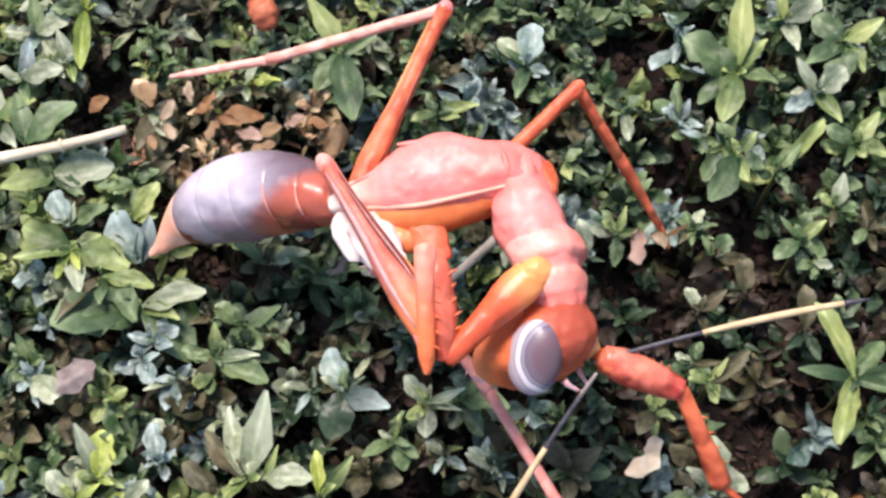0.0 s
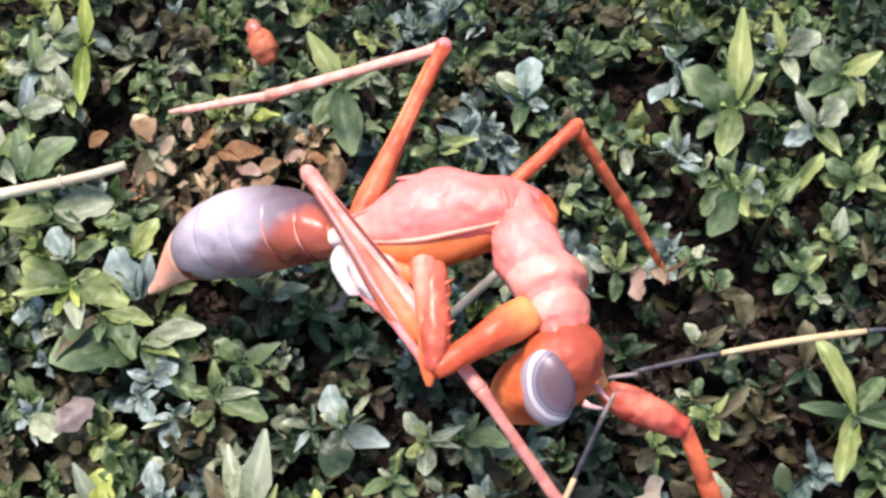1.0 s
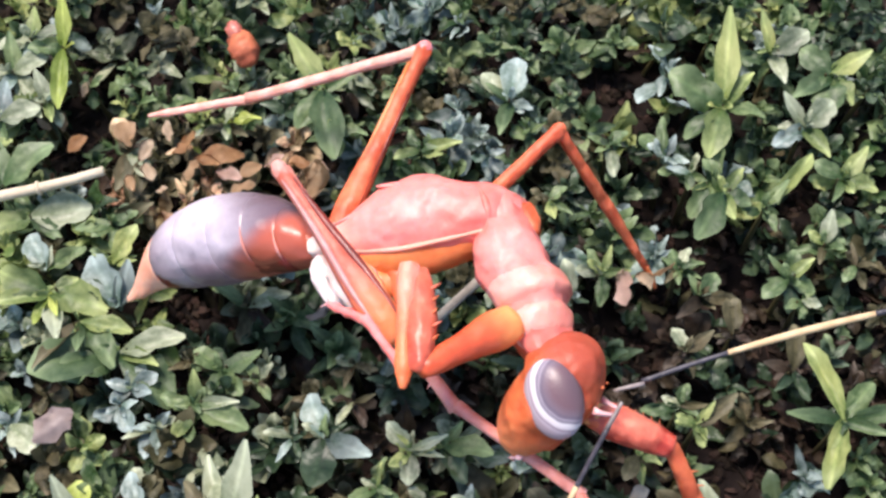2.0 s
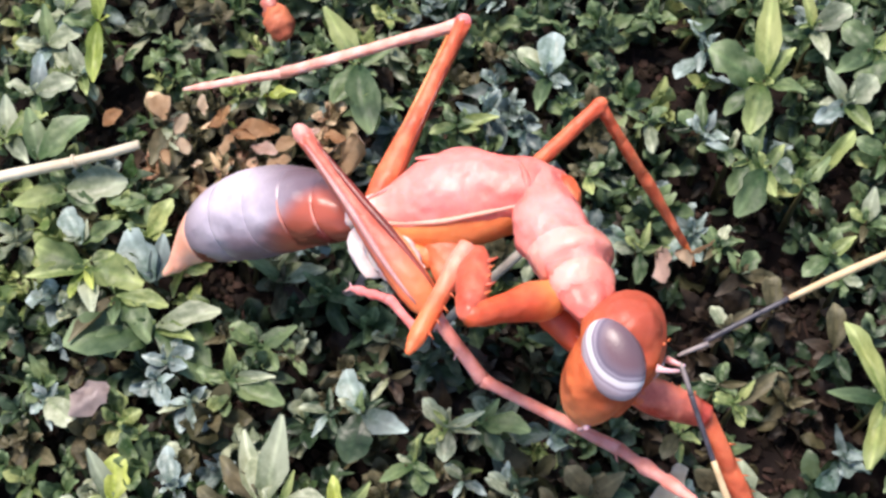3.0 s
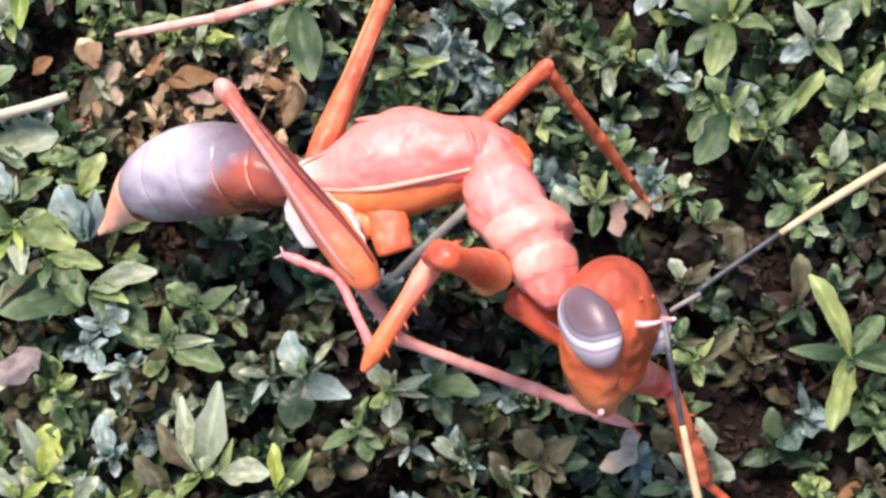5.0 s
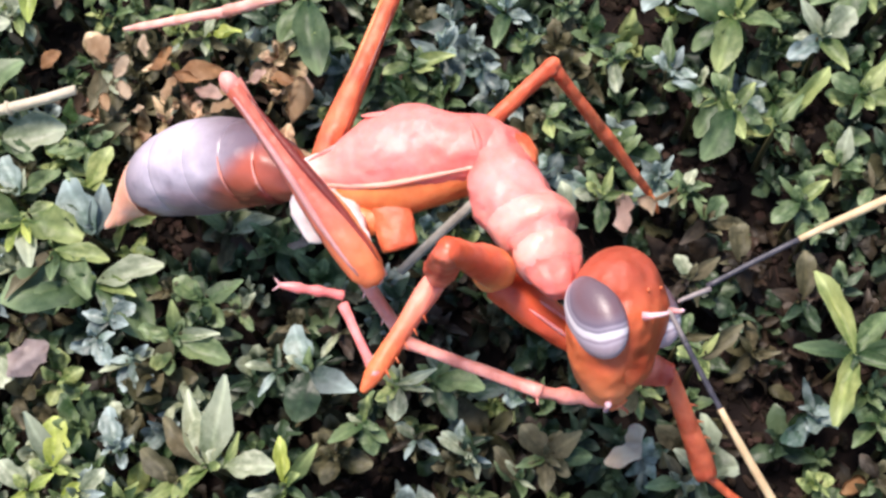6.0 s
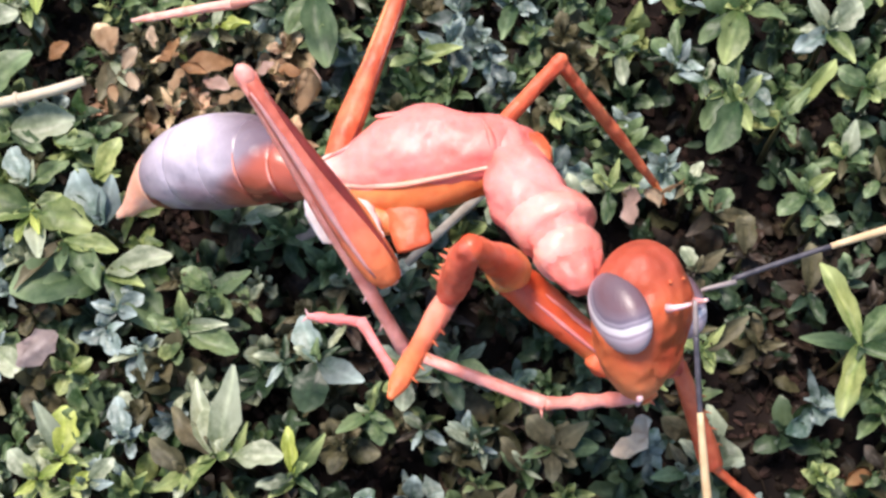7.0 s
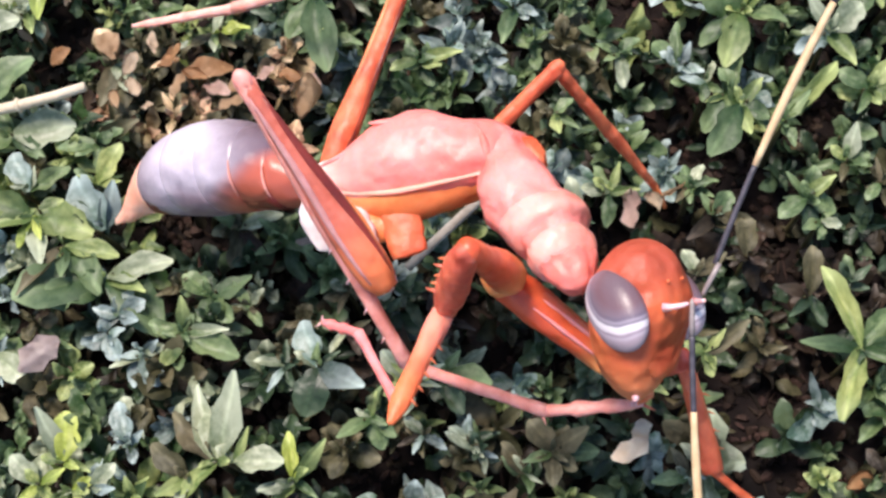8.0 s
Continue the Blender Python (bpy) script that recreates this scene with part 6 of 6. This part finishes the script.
    walk(far_fore_tibia, [
        (0.0, bone((7.101, -7.586, 1.800), (6.028, -5.867, 3.660))),
        (0.5, bone((7.101, -7.586, 1.800), (6.092, -5.905, 3.728))),
        (1.0, bone((7.101, -7.586, 1.800), (6.123, -5.838, 3.684))),
        (2.5, bone((7.101, -7.586, 1.800), (6.100, -6.157, 3.926))),
        (3.0, bone((7.101, -7.586, 1.800), (6.047, -5.770, 3.576))),
        (3.5, bone((7.101, -7.586, 1.800), (6.145, -6.044, 3.867))),
        (4.0, bone((7.101, -7.586, 1.800), (6.319, -6.162, 4.019))),
        (4.5, bone((7.101, -7.586, 1.800), (6.323, -5.569, 3.500))),
        (5.0, bone((7.101, -7.586, 1.800), (6.269, -5.972, 3.865))),
        (6.5, bone((7.101, -7.586, 1.800), (6.193, -5.651, 3.531))),
        (7.0, bone((7.101, -7.586, 1.800), (6.247, -5.711, 3.622))),
        (7.5, bone((7.101, -7.586, 1.800), (6.311, -5.626, 3.560))),
        (8.0, bone((7.101, -7.586, 1.800), (6.428, -5.428, 3.366))),
    ])
    walk(far_hind_femur, [
        (0.0, bone((0.719, 4.045, 4.712), (-1.466, -0.975, 4.300))),
        (0.5, bone((0.719, 4.045, 4.712), (-1.428, -0.904, 4.300))),
        (1.0, bone((0.719, 4.045, 4.712), (-1.448, -0.827, 4.300))),
        (2.5, bone((0.719, 4.045, 4.712), (-1.425, -0.856, 4.300))),
        (3.0, bone((0.719, 4.045, 4.712), (-1.438, -0.772, 4.300))),
        (3.5, bone((0.719, 4.045, 4.712), (-1.356, -0.758, 4.300))),
        (4.0, bone((0.719, 4.045, 4.712), (-1.237, -0.697, 4.300))),
        (4.5, bone((0.719, 4.045, 4.712), (-1.239, -0.827, 4.300))),
        (5.0, bone((0.719, 4.045, 4.712), (-1.269, -0.925, 4.300))),
        (6.5, bone((0.719, 4.045, 4.712), (-1.301, -1.007, 4.300))),
        (7.0, bone((0.719, 4.045, 4.712), (-1.185, -1.167, 4.300))),
        (7.5, bone((0.719, 4.045, 4.712), (-1.235, -1.194, 4.300))),
        (8.0, bone((0.719, 4.045, 4.712), (-1.279, -1.207, 4.300))),
    ])
    walk(far_mid_femur, [
        (0.0, bone((3.922, 1.248, 5.298), (2.371, -0.191, 4.900))),
        (0.5, bone((3.922, 1.248, 5.298), (2.417, -0.160, 4.900))),
        (1.0, bone((3.922, 1.248, 5.298), (2.396, -0.077, 4.900))),
        (2.5, bone((3.922, 1.248, 5.298), (2.417, -0.099, 4.900))),
        (3.0, bone((3.922, 1.248, 5.298), (2.413, -0.067, 4.900))),
        (3.5, bone((3.922, 1.248, 5.298), (2.484, 0.008, 4.900))),
        (4.0, bone((3.922, 1.248, 5.298), (2.622, -0.042, 4.900))),
        (4.5, bone((3.922, 1.248, 5.298), (2.590, -0.003, 4.900))),
        (5.0, bone((3.921, 0.790, 5.442), (2.586, -0.243, 4.900))),
        (6.5, bone((3.897, 0.705, 5.450), (2.558, -0.350, 4.900))),
        (7.0, bone((3.892, 0.626, 5.466), (2.671, -0.489, 4.900))),
        (7.5, bone((3.900, 0.603, 5.475), (2.617, -0.494, 4.900))),
        (8.0, bone((3.867, 0.588, 5.461), (2.570, -0.488, 4.900))),
    ])
    walk(far_mid_tibia, [
        (0.0, bone((3.922, 1.248, 5.298), (6.350, -0.393, 0.893))),
        (0.5, bone((3.922, 1.248, 5.298), (6.350, -0.393, 0.893))),
        (1.0, bone((3.922, 1.248, 5.298), (6.350, -0.393, 0.893))),
        (2.5, bone((3.922, 1.248, 5.298), (6.350, -0.393, 0.893))),
        (3.0, bone((3.922, 1.248, 5.298), (6.350, -0.393, 0.893))),
        (3.5, bone((3.922, 1.248, 5.298), (6.350, -0.393, 0.893))),
        (4.0, bone((3.922, 1.248, 5.298), (6.350, -0.393, 0.893))),
        (4.5, bone((3.922, 1.248, 5.298), (6.350, -0.393, 0.893))),
        (5.0, bone((3.921, 0.790, 5.442), (6.350, -0.393, 0.893))),
        (6.5, bone((3.897, 0.705, 5.450), (6.350, -0.393, 0.893))),
        (7.0, bone((3.892, 0.626, 5.466), (6.350, -0.393, 0.893))),
        (7.5, bone((3.900, 0.603, 5.475), (6.350, -0.393, 0.893))),
        (8.0, bone((3.867, 0.588, 5.461), (6.350, -0.393, 0.893))),
    ])
    walk(far_antenna, [
        (0.0, bone((4.119, -5.356, 4.215), (10.346, -4.520, 4.678))),
        (0.2, bone((4.208, -5.364, 4.450), (10.447, -4.603, 4.877))),
        (0.4, bone((4.293, -5.367, 4.685), (10.587, -5.637, 4.609))),
        (0.5, bone((4.335, -5.367, 4.802), (10.617, -5.811, 4.644))),
        (0.6, bone((4.354, -5.297, 4.821), (10.597, -6.080, 4.506))),
        (0.8, bone((4.391, -5.155, 4.863), (10.689, -5.292, 4.858))),
        (1.0, bone((4.425, -5.013, 4.909), (10.696, -4.494, 5.218))),
        (1.2, bone((4.518, -5.054, 4.979), (10.645, -3.755, 5.664))),
        (2.3, bone((5.028, -5.266, 5.363), (11.214, -4.213, 5.923))),
        (2.5, bone((5.121, -5.303, 5.433), (11.196, -3.786, 6.122))),
        (2.7, bone((5.177, -5.250, 5.690), (11.080, -3.246, 6.599))),
        (2.9, bone((5.232, -5.197, 5.947), (11.318, -3.691, 6.566))),
        (3.0, bone((5.259, -5.170, 6.075), (11.159, -3.139, 6.937))),
        (3.3, bone((5.396, -5.106, 6.075), (11.597, -4.103, 6.562))),
        (3.5, bone((5.484, -5.063, 6.074), (11.565, -6.567, 5.408))),
        (3.7, bone((5.583, -4.963, 6.275), (11.883, -4.935, 6.308))),
        (3.9, bone((5.678, -4.863, 6.471), (11.511, -2.718, 7.502))),
        (4.0, bone((5.723, -4.814, 6.567), (11.704, -3.031, 7.432))),
        (4.3, bone((5.814, -4.788, 6.513), (12.042, -3.932, 6.917))),
        (4.5, bone((5.870, -4.775, 6.474), (11.981, -3.379, 7.102))),
        (4.7, bone((5.988, -4.887, 6.465), (10.684, -1.002, 4.868))),
        (4.9, bone((6.096, -4.986, 6.451), (11.681, -2.229, 7.399))),
        (5.0, bone((6.147, -5.032, 6.440), (11.729, -2.269, 7.391))),
        (5.2, bone((6.146, -5.044, 6.526), (12.179, -3.314, 7.076))),
        (6.3, bone((6.135, -5.107, 7.001), (12.025, -2.967, 7.644))),
        (6.5, bone((6.132, -5.118, 7.087), (12.156, -3.344, 7.594))),
        (6.7, bone((6.243, -5.115, 7.085), (11.156, -1.379, 8.345))),
        (6.9, bone((6.352, -5.113, 7.083), (12.526, -3.901, 7.394))),
        (7.0, bone((6.406, -5.112, 7.082), (12.575, -3.872, 7.402))),
        (7.1, bone((6.403, -5.098, 7.087), (12.531, -3.688, 7.470))),
        (7.3, bone((6.397, -5.071, 7.097), (12.541, -3.714, 7.411))),
        (7.5, bone((6.390, -5.044, 7.107), (12.480, -3.477, 7.498))),
        (7.7, bone((6.399, -5.047, 7.139), (11.860, -2.049, 8.075))),
        (7.8, bone((6.403, -5.049, 7.155), (11.364, -1.173, 6.935))),
        (7.9, bone((6.406, -5.050, 7.170), (10.740, -0.562, 8.047))),
        (8.0, bone((6.410, -5.052, 7.186), (9.397, -0.081, 9.648))),
    ])
    walk(near_antenna, [
        (0.0, bone((3.953, -5.910, 4.759), (0.405, -10.082, 1.645))),
        (0.2, bone((4.044, -5.909, 5.005), (-0.708, -9.278, 2.606))),
        (0.4, bone((4.135, -5.908, 5.252), (-0.236, -9.242, 2.175))),
        (0.5, bone((4.180, -5.908, 5.375), (0.802, -10.288, 2.360))),
        (0.6, bone((4.208, -5.860, 5.377), (1.984, -10.900, 2.321))),
        (0.8, bone((4.265, -5.763, 5.382), (3.719, -11.098, 2.075))),
        (1.0, bone((4.321, -5.667, 5.386), (1.563, -10.380, 2.245))),
        (1.2, bone((4.415, -5.686, 5.481), (1.452, -10.157, 2.175))),
        (2.3, bone((4.929, -5.793, 6.000), (1.823, -10.251, 2.812))),
        (2.4, bone((4.976, -5.802, 6.048), (0.496, -9.573, 3.725))),
        (2.5, bone((5.023, -5.812, 6.095), (1.034, -9.904, 3.443))),
        (2.6, bone((5.043, -5.790, 6.212), (1.513, -10.418, 3.803))),
        (2.8, bone((5.083, -5.745, 6.446), (2.874, -11.038, 3.838))),
        (2.9, bone((5.103, -5.723, 6.563), (8.092, -10.533, 4.187))),
        (3.0, bone((5.123, -5.701, 6.680), (6.876, -11.091, 4.105))),
        (3.3, bone((5.217, -5.632, 6.636), (7.996, -10.547, 4.185))),
        (3.5, bone((5.277, -5.585, 6.606), (8.702, -10.098, 4.317))),
        (4.0, bone((5.607, -5.345, 7.190), (10.093, -8.942, 5.373))),
        (4.5, bone((5.684, -5.352, 6.961), (6.414, -11.097, 4.506))),
        (4.7, bone((5.758, -5.411, 6.959), (5.977, -11.293, 4.656))),
        (5.0, bone((5.852, -5.476, 6.929), (6.635, -11.290, 4.677))),
        (5.2, bone((5.847, -5.486, 7.011), (8.075, -10.840, 4.850))),
        (6.3, bone((5.820, -5.542, 7.464), (8.709, -10.570, 5.436))),
        (6.5, bone((5.815, -5.553, 7.546), (9.266, -10.203, 5.618))),
        (6.7, bone((5.926, -5.564, 7.528), (7.095, -11.312, 5.346))),
        (6.9, bone((6.037, -5.576, 7.509), (6.959, -11.382, 5.316))),
        (7.0, bone((6.092, -5.582, 7.500), (6.131, -11.522, 5.309))),
        (7.1, bone((6.090, -5.567, 7.512), (6.044, -11.513, 5.324))),
        (7.3, bone((6.088, -5.535, 7.535), (9.130, -10.457, 5.504))),
        (7.5, bone((6.085, -5.504, 7.559), (9.681, -10.031, 5.631))),
        (7.7, bone((6.082, -5.498, 7.578), (7.373, -11.207, 5.383))),
        (8.0, bone((6.076, -5.490, 7.606), (5.884, -11.447, 5.429))),
    ])


motions()
